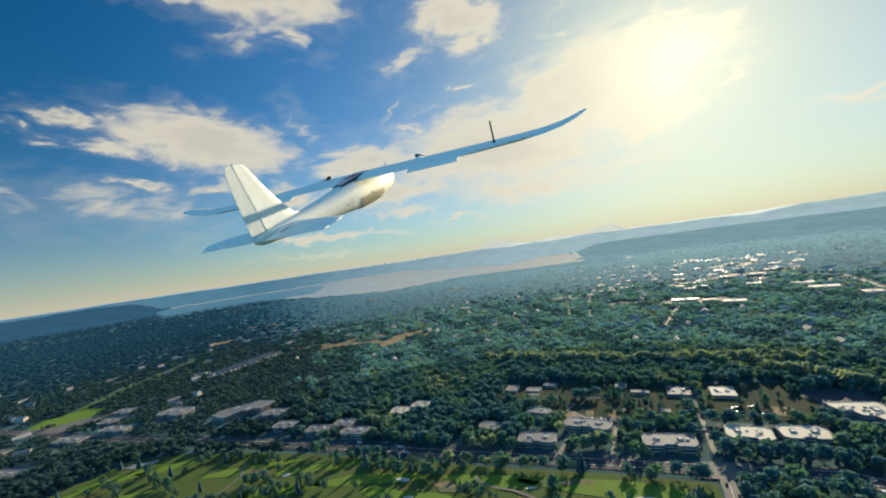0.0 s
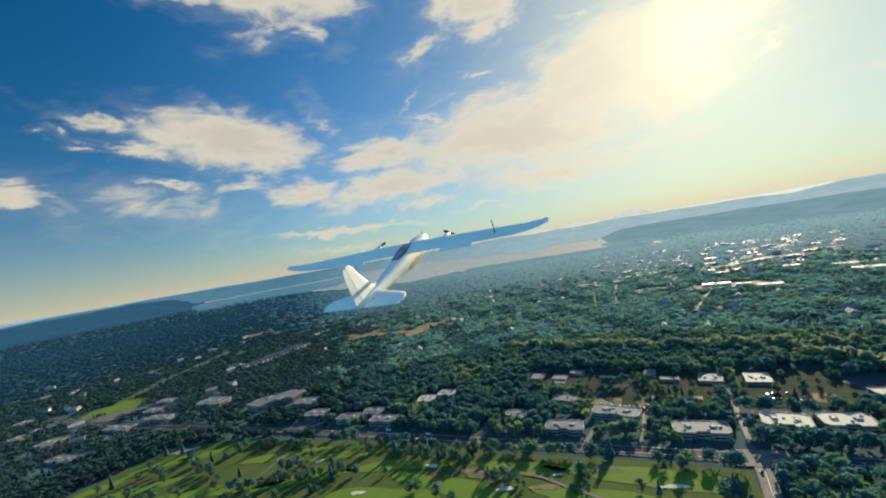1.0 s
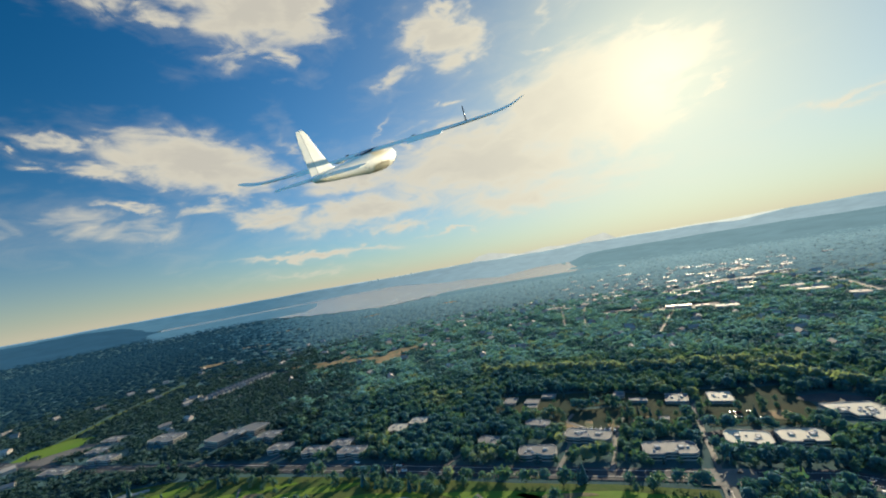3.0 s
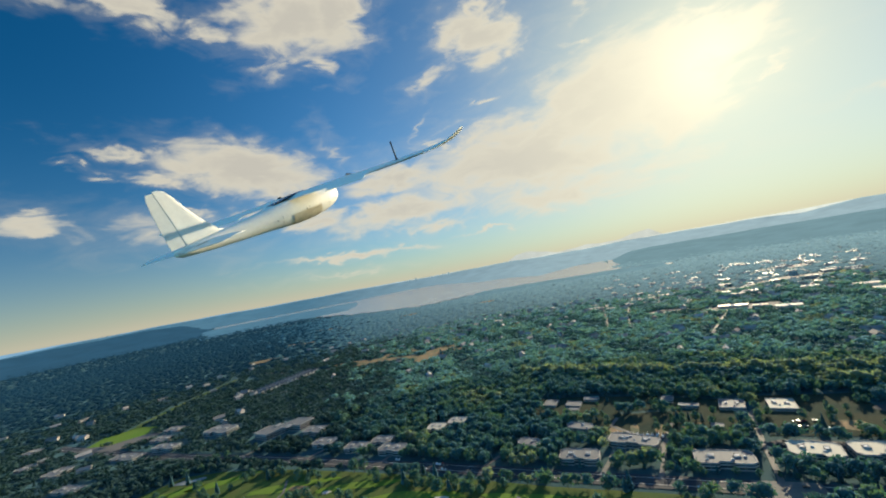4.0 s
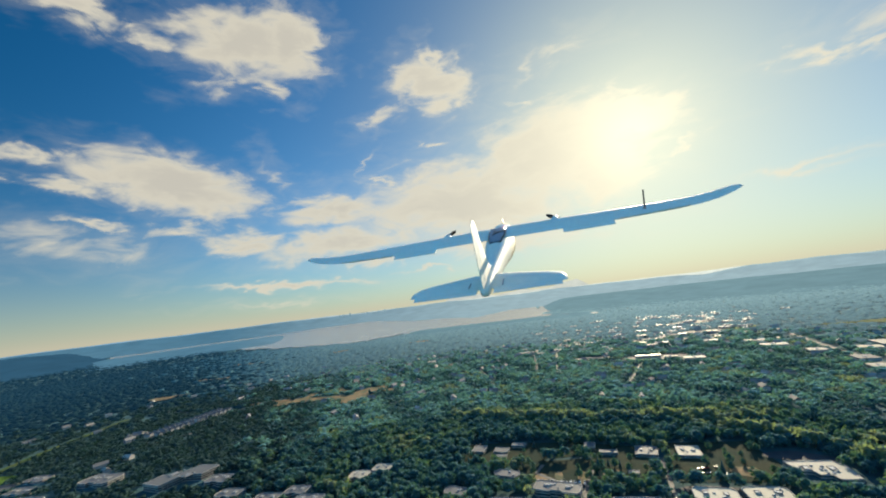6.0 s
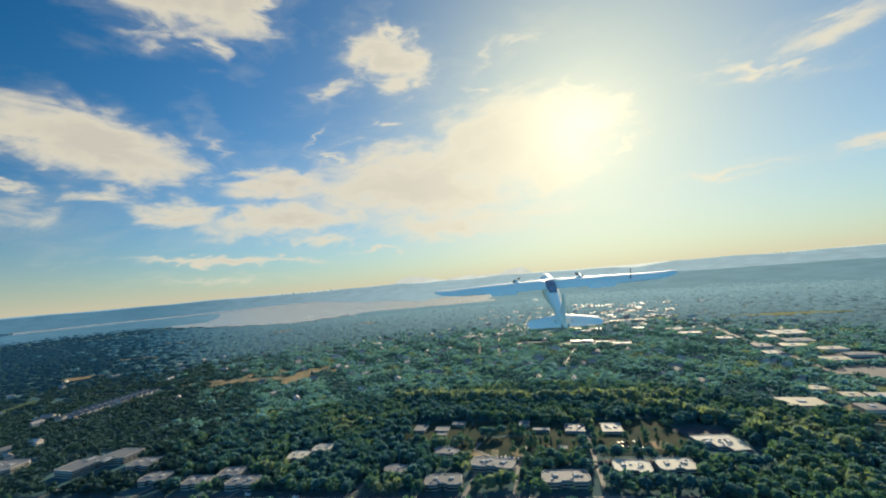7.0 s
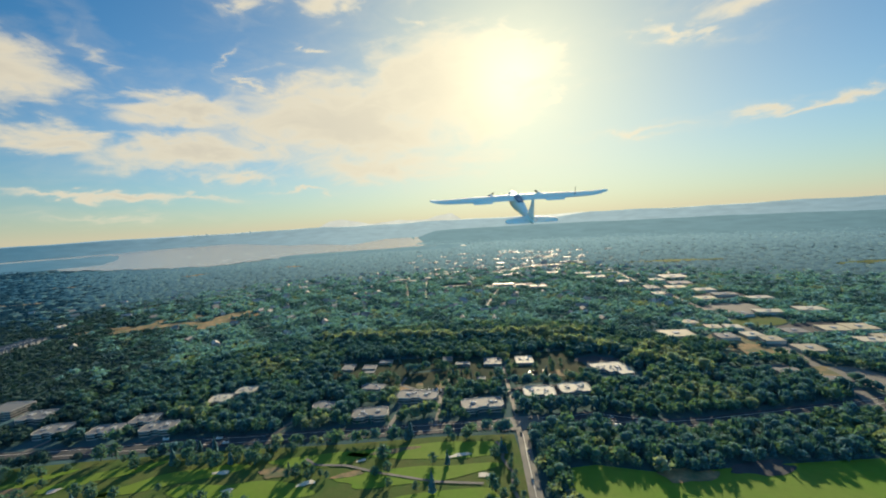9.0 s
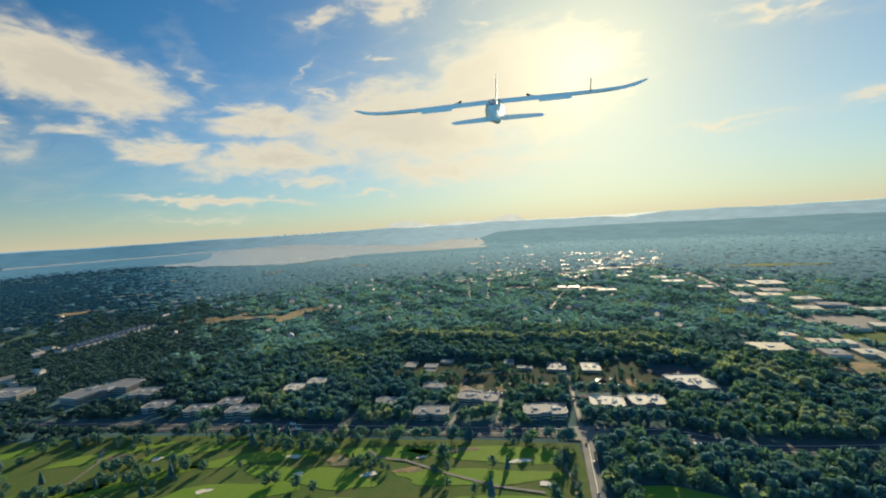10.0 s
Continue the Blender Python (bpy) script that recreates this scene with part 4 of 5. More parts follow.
def houses(count, a0, a1, d0, d1, seed):
    """Distant homes with gabled roofs, too many to count."""
    r = np.random.default_rng(seed)
    W, WT, Rf, RT, sight_gaps = [], [], [], [], []
    for k in range(count):
        a, d = radians(r.uniform(a0, a1)), math.sqrt(r.uniform(d0 * d0, d1 * d1))
        x, y = d * math.sin(a), d * math.cos(a)
        if not free(np.array([x]), np.array([y]))[0]:
            continue
        w, l, h = r.uniform(8, 12), r.uniform(12, 22), r.uniform(4, 6.5)
        # tree-free disc shifted towards the camera so that the home shows
        sight_gaps.append(("disc", x * (1 - 12 / d), y * (1 - 9 / d), 11.5))
        c = ground_at(x, y)
        q = Matrix.Rotation(r.uniform(0, 3.14), 3, "Z")
        s = math.hypot(*c.xy) / d
        n, m = len(W), len(Rf)
        for z in (-1, h):
            for px, py in ((-l / 2, -w / 2), (l / 2, -w / 2), (l / 2, w / 2), (-l / 2, w / 2)):
                W.append(c + q @ Vector((px, py, z)) * s)
        WT += [(n, n + 1, n + 5), (n, n + 5, n + 4), (n + 1, n + 2, n + 6), (n + 1, n + 6, n + 5), (n + 2, n + 3, n + 7), (n + 2, n + 7, n + 6), (n + 3, n, n + 4), (n + 3, n + 4, n + 7)]
        for px, py, z in ((-l / 2 - 0.5, -w / 2 - 0.6, h - 0.2), (l / 2 + 0.5, -w / 2 - 0.6, h - 0.2), (l / 2 + 0.5, w / 2 + 0.6, h - 0.2), (-l / 2 - 0.5, w / 2 + 0.6, h - 0.2), (-l / 2 - 0.5, 0, h + w * 0.34), (l / 2 + 0.5, 0, h + w * 0.34)):
            Rf.append(c + q @ Vector((px, py, z)) * s)
        RT += [(m, m + 1, m + 5), (m, m + 5, m + 4), (m + 2, m + 3, m + 4), (m + 2, m + 4, m + 5), (m + 1, m + 2, m + 5), (m + 3, m, m + 4)]
    CLEAR.extend(sight_gaps)
    root = tagged(new("houses"), "scattered distant homes between the trees", "houses", kind="stuff")
    part_mesh("house_walls", big_mesh("house_walls", np.array(W), np.array(WT), M_HOUSE, False), root)
    part_mesh("house_roofs", big_mesh("house_roofs", np.array(Rf), np.array(RT), M_SHINGLE, False), root)


def free(x, y):
    """Which map points lie outside fields, roads, buildings and water."""
    ok = np.ones(len(x), bool)
    for kind, *g in CLEAR:
        if kind == "disc":
            ok &= (x - g[0]) ** 2 + (y - g[1]) ** 2 > g[2] ** 2
        elif kind == "line":
            for a, b in zip(g[0], g[0][1:]):
                d = b - a
                t = np.clip(((x - a[0]) * d[0] + (y - a[1]) * d[1]) / (d @ d), 0, 1)
                ok &= (x - a[0] - t * d[0]) ** 2 + (y - a[1] - t * d[1]) ** 2 > g[1] ** 2
        elif kind == "poly":
            p = g[0]
            inside = np.zeros(len(x), bool)
            for (x0, y0), (x1, y1) in zip(p, np.roll(p, -1, 0)):
                if y0 != y1:
                    c = ((y0 > y) != (y1 > y)) & (x < (x1 - x0) * (y - y0) / (y1 - y0) + x0)
                    inside ^= c
            ok &= ~inside
        elif kind == "lake":
            a = np.degrees(np.arctan2(x, y))
            e = np.degrees(np.arctan2(H, np.hypot(x, y)))
            near, far = np.interp(a, g[0], g[1], 0, 0), np.interp(a, g[0], g[2], 9, 9)
            ok &= ~((e < near + 0.06) & (e > far - 0.05))
    return ok


houses(70, -84, -36, 800, 1700, 5)
houses(190, -36, 32, 760, 1600, 6)


def townhouse():
    """A narrow gabled home of a terrace."""
    root = tagged(new("townhouse"), "narrow pale townhouse in a dense double row", "house", "rows of townhouses")
    bm = bmesh.new()
    box(bm, -4.5, 4.5, -6, 6, -1, 7)
    part("wall", bm, M_HOUSE, root)
    bm = bmesh.new()
    lo = [bm.verts.new(p) for p in ((-5, -6.5, 6.9), (5, -6.5, 6.9), (5, 6.5, 6.9), (-5, 6.5, 6.9))]
    hi = [bm.verts.new(p) for p in ((0, -6.5, 10), (0, 6.5, 10))]
    for f in ((lo[0], hi[0], hi[1], lo[3]), (lo[1], lo[2], hi[1], hi[0]), (lo[0], lo[1], hi[0]), (lo[2], lo[3], hi[1]), (lo[3], lo[2], lo[1], lo[0])):
        bm.faces.new(f)
    part("roof", bm, M_GREYROOF, root)
    bm = bmesh.new()
    box(bm, -2.6, 2.6, -6.06, -5.98, 0.0, 2.6)
    part("garage_door", bm, M_ROOF, root)
    return root


HOME = townhouse()
CLEAR.append(("line", np.array([(-886, 612), (-881, 795)], float), 26))
for k in range(15):
    for side in (-1, 1):
        m = Matrix.Translation(ground_at(-884 + side * 13 + k * 0.3, 616 + k * 12)) @ pose(0, 0, 0, 0, 0, 90 * side)
        if k == 0 and side == -1:
            HOME.matrix_world = m
        else:
            copy_thing(HOME, m)
strip("street", [(-887, 606), (-880, 800)], 7, M_STREET, 1.5, "narrow street between townhouses", "street")


# ---------------------------------------------------------------- vehicles


def car_proto(name, long, wide, high, body_mat, label, van=False):
    """A parked car: lower body, glazed cabin and four wheels with rims."""
    root = tagged(new(name), label, "van" if van else "car", "parked vehicles")
    bm = bmesh.new()
    box(bm, -long / 2, long / 2, -wide / 2, wide / 2, 0.32, high * (0.92 if van else 0.58))
    bmesh.ops.bevel(bm, geom=bm.edges[:], offset=0.14, segments=2, affect="EDGES")
    part("body", bm, body_mat, root)
    bm = bmesh.new()
    lo, hi = (-0.18, 0.46) if van else (-0.36, 0.26)
    v = box(bm, lo * long, hi * long, -wide * 0.46, wide * 0.46, high * (0.60 if van else 0.56), high)
    for q in v[4:]:
        q.co.x *= 0.72
        q.co.y *= 0.84
    part("cabin", bm, M_GLASS, root, "dark glazed cabin")
    for sx in (-0.31, 0.31):
        for sy in (-1, 1):
            bm = bmesh.new()
            bmesh.ops.create_cone(bm, cap_ends=True, segments=12, radius1=0.33, radius2=0.33, depth=0.24)
            bm.transform(pose(sx * long, sy * (wide / 2 - 0.1), 0.33, 90, 0, 0))
            wheel = part("wheel", bm, M_DARK, root, "black tyre")
            bm = bmesh.new()
            bmesh.ops.create_cone(bm, cap_ends=True, segments=10, radius1=0.19, radius2=0.17, depth=0.26)
            bm.transform(pose(sx * long, sy * (wide / 2 - 0.1), 0.33, 90, 0, 0))
            part("rim", bm, M_METAL, wheel, "grey metal rim")
    return root


PAINT = [mat("car_white", (0.60, 0.59, 0.56), 0.5, var=(0.62, 0.61, 0.58), scale=2.0, spec=0.5), mat("car_silver", (0.34, 0.35, 0.36), 0.5, 0.2, var=(0.33, 0.34, 0.35), scale=2.0),
         mat("car_dark", (0.03, 0.035, 0.045), 0.25, var=(0.05, 0.05, 0.06), scale=2.0, spec=0.5), mat("car_red", (0.30, 0.03, 0.025), 0.3, var=(0.24, 0.03, 0.025), scale=2.0, spec=0.5)]
CARS = [car_proto("car", 4.5, 1.85, 1.5, PAINT[0], "small white car on the asphalt"), car_proto("car", 4.6, 1.85, 1.5, PAINT[1], "silver car on the asphalt"), car_proto("car", 4.6, 1.85, 1.55, PAINT[2], "dark car on the asphalt"),
        car_proto("car", 4.4, 1.8, 1.5, PAINT[3], "red car on the asphalt"), car_proto("van", 6.0, 2.1, 2.6, PAINT[0], "white delivery van parked in a row", True)]
rc = random.Random(15)
LOTS = [(x, 446 + 2.0 * (k % 2), 4, 90) for k, x in enumerate(range(-66, -12, 5))]
LOTS += [(112 + rc.uniform(-18, 18), 480 + rc.uniform(-8, 8), rc.randrange(4), rc.choice((0, 90))) for _ in range(14)]
LOTS += [(80 + 4 * k, 434, rc.randrange(4), 90) for k in range(11) if rc.random() < 0.7] + [(128 + 4 * k, 434, rc.randrange(4), 90) for k in range(9) if rc.random() < 0.6]
LOTS += [(rc.uniform(-480, 240), 363 + rc.choice((-3, 3, -6.5, 6.5)), rc.randrange(5), 0) for _ in range(16)]
LOTS += [(64.5, 345, 2, 90), (60.2, 280, 0, 90), (66, 318, 1, 90), (70, 420, 2, 90), (72, 470, 0, 86)]
LOTS += [(BIG_ROAD[i][0] + rc.uniform(-6, 6), BIG_ROAD[i][1] + rc.uniform(-40, 40), rc.randrange(5), 80) for i in (4, 4, 5, 5, 6, 3, 3, 2)]
seen_cars = [False] * 5
for x, y, k, turn in LOTS:
    m = Matrix.Translation(ground_at(x, y) + Vector((0, 0, 0.95))) @ pose(0, 0, 0, 0, 0, turn + rc.uniform(-4, 4))
    if seen_cars[k]:
        copy_thing(CARS[k], m)
    else:
        CARS[k].matrix_world, seen_cars[k] = m, True

# ---------------------------------------------------------------- trees


def ico(sub):
    bm = bmesh.new()
    bmesh.ops.create_icosphere(bm, subdivisions=sub, radius=1)
    v = np.array([p.co[:] for p in bm.verts])
    t = np.array([[q.index for q in f.verts] for f in bm.faces])
    bm.free()
    return v, t


ICO1, ICO2 = ico(1), ico(2)


def clumps(seed, count, sub, rx, z0, z1, size, shape, leaves=0, leaf=1.6):
    """A crown: uneven leaf clumps set through a volume, with loose sprays of leaves standing out of them."""
    r = np.random.default_rng(seed)
    V, T, n = [], [], 0
    bv, bt = sub
    for k in range(count):
        u = r.uniform(0, 1) if k else 0.9
        a, q = r.uniform(0, 6.283), math.sqrt(r.uniform(0.02, 0.7))
        rad = shape(u) * rx * q
        c = np.array([math.cos(a) * rad, math.sin(a) * rad, z0 + (z1 - z0) * u])
        s = size * r.uniform(0.6, 1.25) * np.array([1, 1, r.uniform(0.65, 0.95)])
        V.append(bv * s * r.uniform(0.82, 1.18, (len(bv), 1)) + c)
        T.append(bt + n)
        n += len(bv)
    for k in range(leaves):
        u, a = r.uniform(0, 1), r.uniform(0, 6.283)
        rad = shape(u) * (rx + size * 0.55) * r.uniform(0.75, 1.12)
        c = np.array([math.cos(a) * rad, math.sin(a) * rad, z0 + (z1 - z0 + size * 0.5) * u])
        V.append(c + r.normal(0, leaf, (3, 3)))
        T.append(np.array([[n, n + 1, n + 2]]))
        n += 3
    return np.concatenate(V), np.concatenate(T)


def fir(seed, tiers, sides, hgt, rad):
    """A conifer crown: drooping ragged whorls."""
    r = np.random.default_rng(seed)
    V, T, n = [], [], 0
    for k in range(tiers):
        u = k / tiers
        z = hgt * (0.12 + 0.80 * u)
        rr = rad * (1 - u) ** 0.85 + 0.25
        top = np.array([[0, 0, z + hgt * 0.30 * (1 - 0.45 * u)]])
        a = np.arange(sides) / sides * 6.283 + r.uniform(0, 1)
        q = rr * r.uniform(0.62, 1.15, sides)
        ring = np.stack([np.cos(a) * q, np.sin(a) * q, z - r.uniform(0, 0.06, sides) * hgt], 1)
        V.append(np.concatenate([top, ring, [[0, 0, z + hgt * 0.03]]]))
        i = np.arange(sides)
        j = (i + 1) % sides
        T.append(np.concatenate([np.stack([0 * i, 1 + i, 1 + j], 1), np.stack([0 * i + sides + 1, 1 + j, 1 + i], 1)]) + n)
        n += sides + 2
    return np.concatenate(V), np.concatenate(T)


ROUND = lambda u: math.sqrt(max(0.06, 1 - (2 * u - 0.85) ** 2))
TALL = lambda u: 1.0 - 0.75 * u
BROAD_NEAR = [clumps(10 + k, 3, ICO1, 3.2, 3.6, 9.0, 2.9, ROUND, 84, 0.95) for k in range(4)]
BROAD_MID = [clumps(20 + k, 1, ICO1, 4.4, 3.5, 7.0, 4.6, ROUND, 34, 1.7) for k in range(3)]
FIR_NEAR = [fir(30 + k, 6, 9, 21.0, 4.2) for k in range(3)]
FIR_MID = [fir(40 + k, 3, 6, 21.0, 4.4) for k in range(3)]
FAR = [clumps(50 + k, 2, ICO1, 9.0, 2.0, 6.0, 8.5, ROUND, 5, 3.0) for k in range(3)]


def scatter(a0, a1, d0, d1, spacing, seed):
    """Map points in a jittered grid over a sector, kept off clear ground."""
    r = np.random.default_rng(seed)
    xs, ys = np.meshgrid(np.arange(-d1, d1, spacing), np.arange(-200, d1, spacing))
    x = xs.ravel() + r.uniform(-0.5, 0.5, xs.size) * spacing
    y = ys.ravel() + r.uniform(-0.5, 0.5, xs.size) * spacing
    d, a = np.hypot(x, y), np.degrees(np.arctan2(x, y))
    k = (d > d0) & (d < d1) & (a > a0) & (a < a1)
    x, y = x[k], y[k]
    k = free(x, y)
    return x[k], y[k], r


def forest(name, x, y, r, protos, material, label, lo, hi, flat=1.0):
    """Woods as one object: every tree placed, turned and sized by itself; flat lowers crowns to soften their own shade.
    """
    V, T, n = [], [], 0
    base = place(x, y, hills(x, y))
    far = np.hypot(base[:, 0], base[:, 1]) / np.maximum(np.hypot(x, y), 1)
    pick = r.integers(0, len(protos), len(x))
    for k, (pv, pt) in enumerate(protos):
        idx = np.where(pick == k)[0]
        if not len(idx):
            continue
        s = r.uniform(lo, hi, len(idx)) * far[idx]
        w = s * r.uniform(0.85, 1.2, len(idx))
        a = r.uniform(0, 6.283, len(idx))
        c, q = np.cos(a) * w, np.sin(a) * w
        P = np.empty((len(idx), len(pv), 3))
        P[:, :, 0] = pv[None, :, 0] * c[:, None] - pv[None, :, 1] * q[:, None] + base[idx, 0, None]
        P[:, :, 1] = pv[None, :, 0] * q[:, None] + pv[None, :, 1] * c[:, None] + base[idx, 1, None]
        P[:, :, 2] = pv[None, :, 2] * s[:, None] * flat + base[idx, 2, None] - 0.8
        V.append(P.reshape(-1, 3))
        T.append((pt[None] + (np.arange(len(idx)) * len(pv))[:, None, None] + n).reshape(-1, 3))
        n += len(idx) * len(pv)
    ob = new(name, big_mesh(name, np.concatenate(V), np.concatenate(T), material))
    return tagged(ob, label, "woods", kind="stuff")


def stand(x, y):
    """The leaf colour by drifts: low for stands with shade put into it, high for sunlit-toned ones; lower towards the
    west.
    """
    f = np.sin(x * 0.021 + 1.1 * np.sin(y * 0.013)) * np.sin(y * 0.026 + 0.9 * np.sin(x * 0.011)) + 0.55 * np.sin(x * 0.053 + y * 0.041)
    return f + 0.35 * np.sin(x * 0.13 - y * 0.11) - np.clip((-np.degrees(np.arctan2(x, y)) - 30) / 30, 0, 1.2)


x, y, r = scatter(-88, 64, 250, 720, 9.0, 1)
f = stand(x, y) + r.normal(0, 0.22, len(x))
fir_ = r.uniform(0, 1, len(x)) < 0.10
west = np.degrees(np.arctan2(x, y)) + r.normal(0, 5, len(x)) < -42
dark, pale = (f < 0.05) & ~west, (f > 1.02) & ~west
forest("broadleaf_wood", x[~dark & ~pale & ~west], y[~dark & ~pale & ~west], r, BROAD_NEAR, M_LEAF, "dense green broadleaf wood on the valley floor", 0.8, 1.35)
forest("mixed_wood", x[dark & ~fir_], y[dark & ~fir_], r, BROAD_NEAR, M_NEEDLE, "dense wood on the valley floor, shade put into its dark teal leaves", 0.85, 1.4)
forest("mixed_wood", x[west], y[west], r, BROAD_NEAR, M_WESTSHADE, "dense wood on the western valley floor, shade put into its leaf colour", 0.7, 1.2)
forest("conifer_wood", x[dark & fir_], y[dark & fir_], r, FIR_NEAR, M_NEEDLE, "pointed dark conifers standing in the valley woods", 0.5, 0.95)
forest("open_wood", x[pale], y[pale], r, BROAD_NEAR, M_BELT, "clumps of broadleaf trees, sunlight put into their pale leaf colour", 0.7, 1.3)
# a belt of tall trees behind the workshops, in the sunlit leaf tone
r = np.random.default_rng(31)
x = np.concatenate([np.linspace(-230, 235, 66), np.linspace(180, 330, 22)])
y = np.concatenate([668 - 0.1 * (np.linspace(-230, 235, 66) + 230), np.linspace(590, 490, 22)])
x, y = x + r.uniform(-4, 4, len(x)), y + r.uniform(-9, 9, len(x))
k = free(x, y)
forest("tree_belt", x[k], y[k], r, BROAD_NEAR, M_BELT, "belt of tall broadleaf trees, sunlight put into their pale leaf colour", 1.35, 1.9)
x, y, r = scatter(-86, 62, 720, 1600, 11.5, 2)
f = stand(x, y) + r.normal(0, 0.25, len(x))
gap = r.uniform(0, 1, len(x)) < np.clip((1600 - np.hypot(x, y)) / 420, 0, 0.95)
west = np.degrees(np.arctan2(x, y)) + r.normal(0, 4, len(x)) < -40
dark, pale = (f < -0.15) & ~west, (f > 1.0) & ~west
forest("broadleaf_wood", x[~dark & ~pale & ~west & gap], y[~dark & ~pale & ~west & gap], r, BROAD_MID, M_MIDLEAF, "broadleaf wood between houses, haze put into its blue-green leaf colour", 0.85, 1.35, 0.75)
forest("open_wood", x[pale & gap], y[pale & gap], r, BROAD_MID, M_BELT, "clumps of trees between houses, sunlight put into their pale leaf colour", 0.6, 1.1, 0.75)
fir_ = r.uniform(0, 1, len(x)) < 0.15
for k, m, lb in ((dark & gap, M_NEEDLE, "dark blue-green wood between houses, shade put into its leaf colour"), (west & gap, M_WESTSHADE, "dark blue-green wood in the west, shade put into its leaf colour")):
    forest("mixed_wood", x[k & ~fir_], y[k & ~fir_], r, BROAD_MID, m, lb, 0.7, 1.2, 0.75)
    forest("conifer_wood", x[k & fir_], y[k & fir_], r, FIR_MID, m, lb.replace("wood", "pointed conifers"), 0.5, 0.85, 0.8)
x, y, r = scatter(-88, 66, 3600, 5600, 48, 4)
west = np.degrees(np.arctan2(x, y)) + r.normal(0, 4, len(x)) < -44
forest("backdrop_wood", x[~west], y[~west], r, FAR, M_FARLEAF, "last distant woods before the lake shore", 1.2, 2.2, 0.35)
forest("backdrop_wood", x[west], y[west], r, FAR, M_FARWEST, "last distant western woods, shade put into their leaf colour", 1.2, 2.2, 0.35)
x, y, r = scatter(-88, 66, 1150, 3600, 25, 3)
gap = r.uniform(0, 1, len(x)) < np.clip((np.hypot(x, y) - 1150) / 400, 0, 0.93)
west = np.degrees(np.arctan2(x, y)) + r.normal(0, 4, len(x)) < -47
forest("backdrop_wood", x[gap & ~west], y[gap & ~west], r, FAR, M_FARLEAF, "distant wooded suburbs, haze painted stronger towards the lake", 1.0, 1.7, 0.4)
forest("backdrop_wood", x[gap & west], y[gap & west], r, FAR, M_FARWEST, "distant western woods, shade put into their dark leaf colour", 1.0, 1.7, 0.4)


def tree_proto(seed, kind):
    """One standing tree: a tapered trunk with limbs and a crown of leaf clumps."""
    r = random.Random(seed)
    root = new("tree")
    h = 13.0 if kind == "broad" else 21.0
    bm = bmesh.new()
    rings = []
    for z, q in ((0, 0.42), (0.12, 0.32), (0.45, 0.24), (0.75, 0.12), (0.9, 0.05)):
        ox, oy = r.uniform(-0.2, 0.2) * z, r.uniform(-0.2, 0.2) * z
        rings.append([(ox + math.cos(i * 1.0472) * q, oy + math.sin(i * 1.0472) * q, z * h - (0.4 if z == 0 else 0)) for i in range(6)])
    part("trunk", loft(rings), M_BARK, root)
    if kind == "broad":
        for i in range(4):
            a = i * 1.6 + r.uniform(0, 0.6)
            p0, p1 = Vector((0, 0, h * r.uniform(0.28, 0.45))), Vector((math.cos(a) * 2.6, math.sin(a) * 2.6, h * r.uniform(0.55, 0.7)))
            ring = [[p + Vector((math.cos(j * 2.09) * q, math.sin(j * 2.09) * q, 0)) for j in range(3)] for p, q in ((p0, 0.16), (p0.lerp(p1, 0.5) + Vector((0, 0, 0.3)), 0.1), (p1, 0.04))]
            part("limb", loft(ring), M_BARK, root)
        v, t = clumps(seed, 16, ICO1, 3.9, 3.2, 12.5, 1.8, ROUND, 150, 0.8)
        crown = big_mesh("crown", v, t, M_LEAF)
        part_mesh("crown", crown, root)
        tagged(root, "rounded green broadleaf tree casting a long shadow", "tree", "broadleaf trees")
    else:
        v, t = fir(seed, 10, 11, 21.0, 3.8)
        part_mesh("crown", big_mesh("crown", v, t, M_NEEDLE), root)
        tagged(root, "tall dark pointed conifer", "tree", "conifers")
    return root


rt = random.Random(9)
PROTOS = [tree_proto(400 + k, "broad" if k < 4 else "fir") for k in range(6)]
SPOTS = []
for (ax, ay), (bx, by), n in (((-540, 276), (-420, 238), 16), ((-405, 236), (-300, 296), 18), ((-470, 318), (-380, 326), 9), ((-230, 336), (-150, 336), 9), ((-380, 282), (-290, 252), 12), ((-150, 304), (-112, 300), 8)):
    for i in range(n):   # hedgerows of trees between the fairways
        SPOTS.append((ax + (bx - ax) * i / n + rt.uniform(-5, 5), ay + (by - ay) * i / n + rt.uniform(-5, 5), 0.45, 0.95))
for _ in range(130):   # golf course, in groups between fairways
    gx, gy = rt.uniform(-600, 50), rt.uniform(185, 345)
    if all(((gx - fx) / rx) ** 2 + ((gy - fy) / ry) ** 2 > 0.8 for fx, fy, rx, ry, _ in FAIR):
        SPOTS.append((gx, gy, 0.5, 1.0))
for i in range(11):
    SPOTS.append((-262 + i * 9 + rt.uniform(-2, 2), 322 + rt.uniform(-3, 5), 0.6, 1.1))
for gx, gy, s in ((-68, 316, 1.15), (-62, 300, 0.8), (-72, 296, 0.7), (-58, 282, 0.6), (28, 270, 0.8), (34, 262, 0.7), (22, 258, 0.6), (-340, 340, 1.2), (-328, 343, 1.1), (-306, 336, 0.8)):
    SPOTS.append((gx, gy, s, s * 1.05))
for i in range(26):   # thicket beside the crossroad
    SPOTS.append((80 + rt.uniform(-6, 12), 250 + i * 3.2, 0.45, 0.8))
for i in range(12):
    SPOTS.append((46 + rt.uniform(-5, 4), 240 + i * 7, 0.35, 0.6))
for i in range(40):   # along the offices
    SPOTS.append((-340 + i * 14 + rt.uniform(-4, 4), 381 + rt.uniform(-3, 3), 0.3, 0.6))
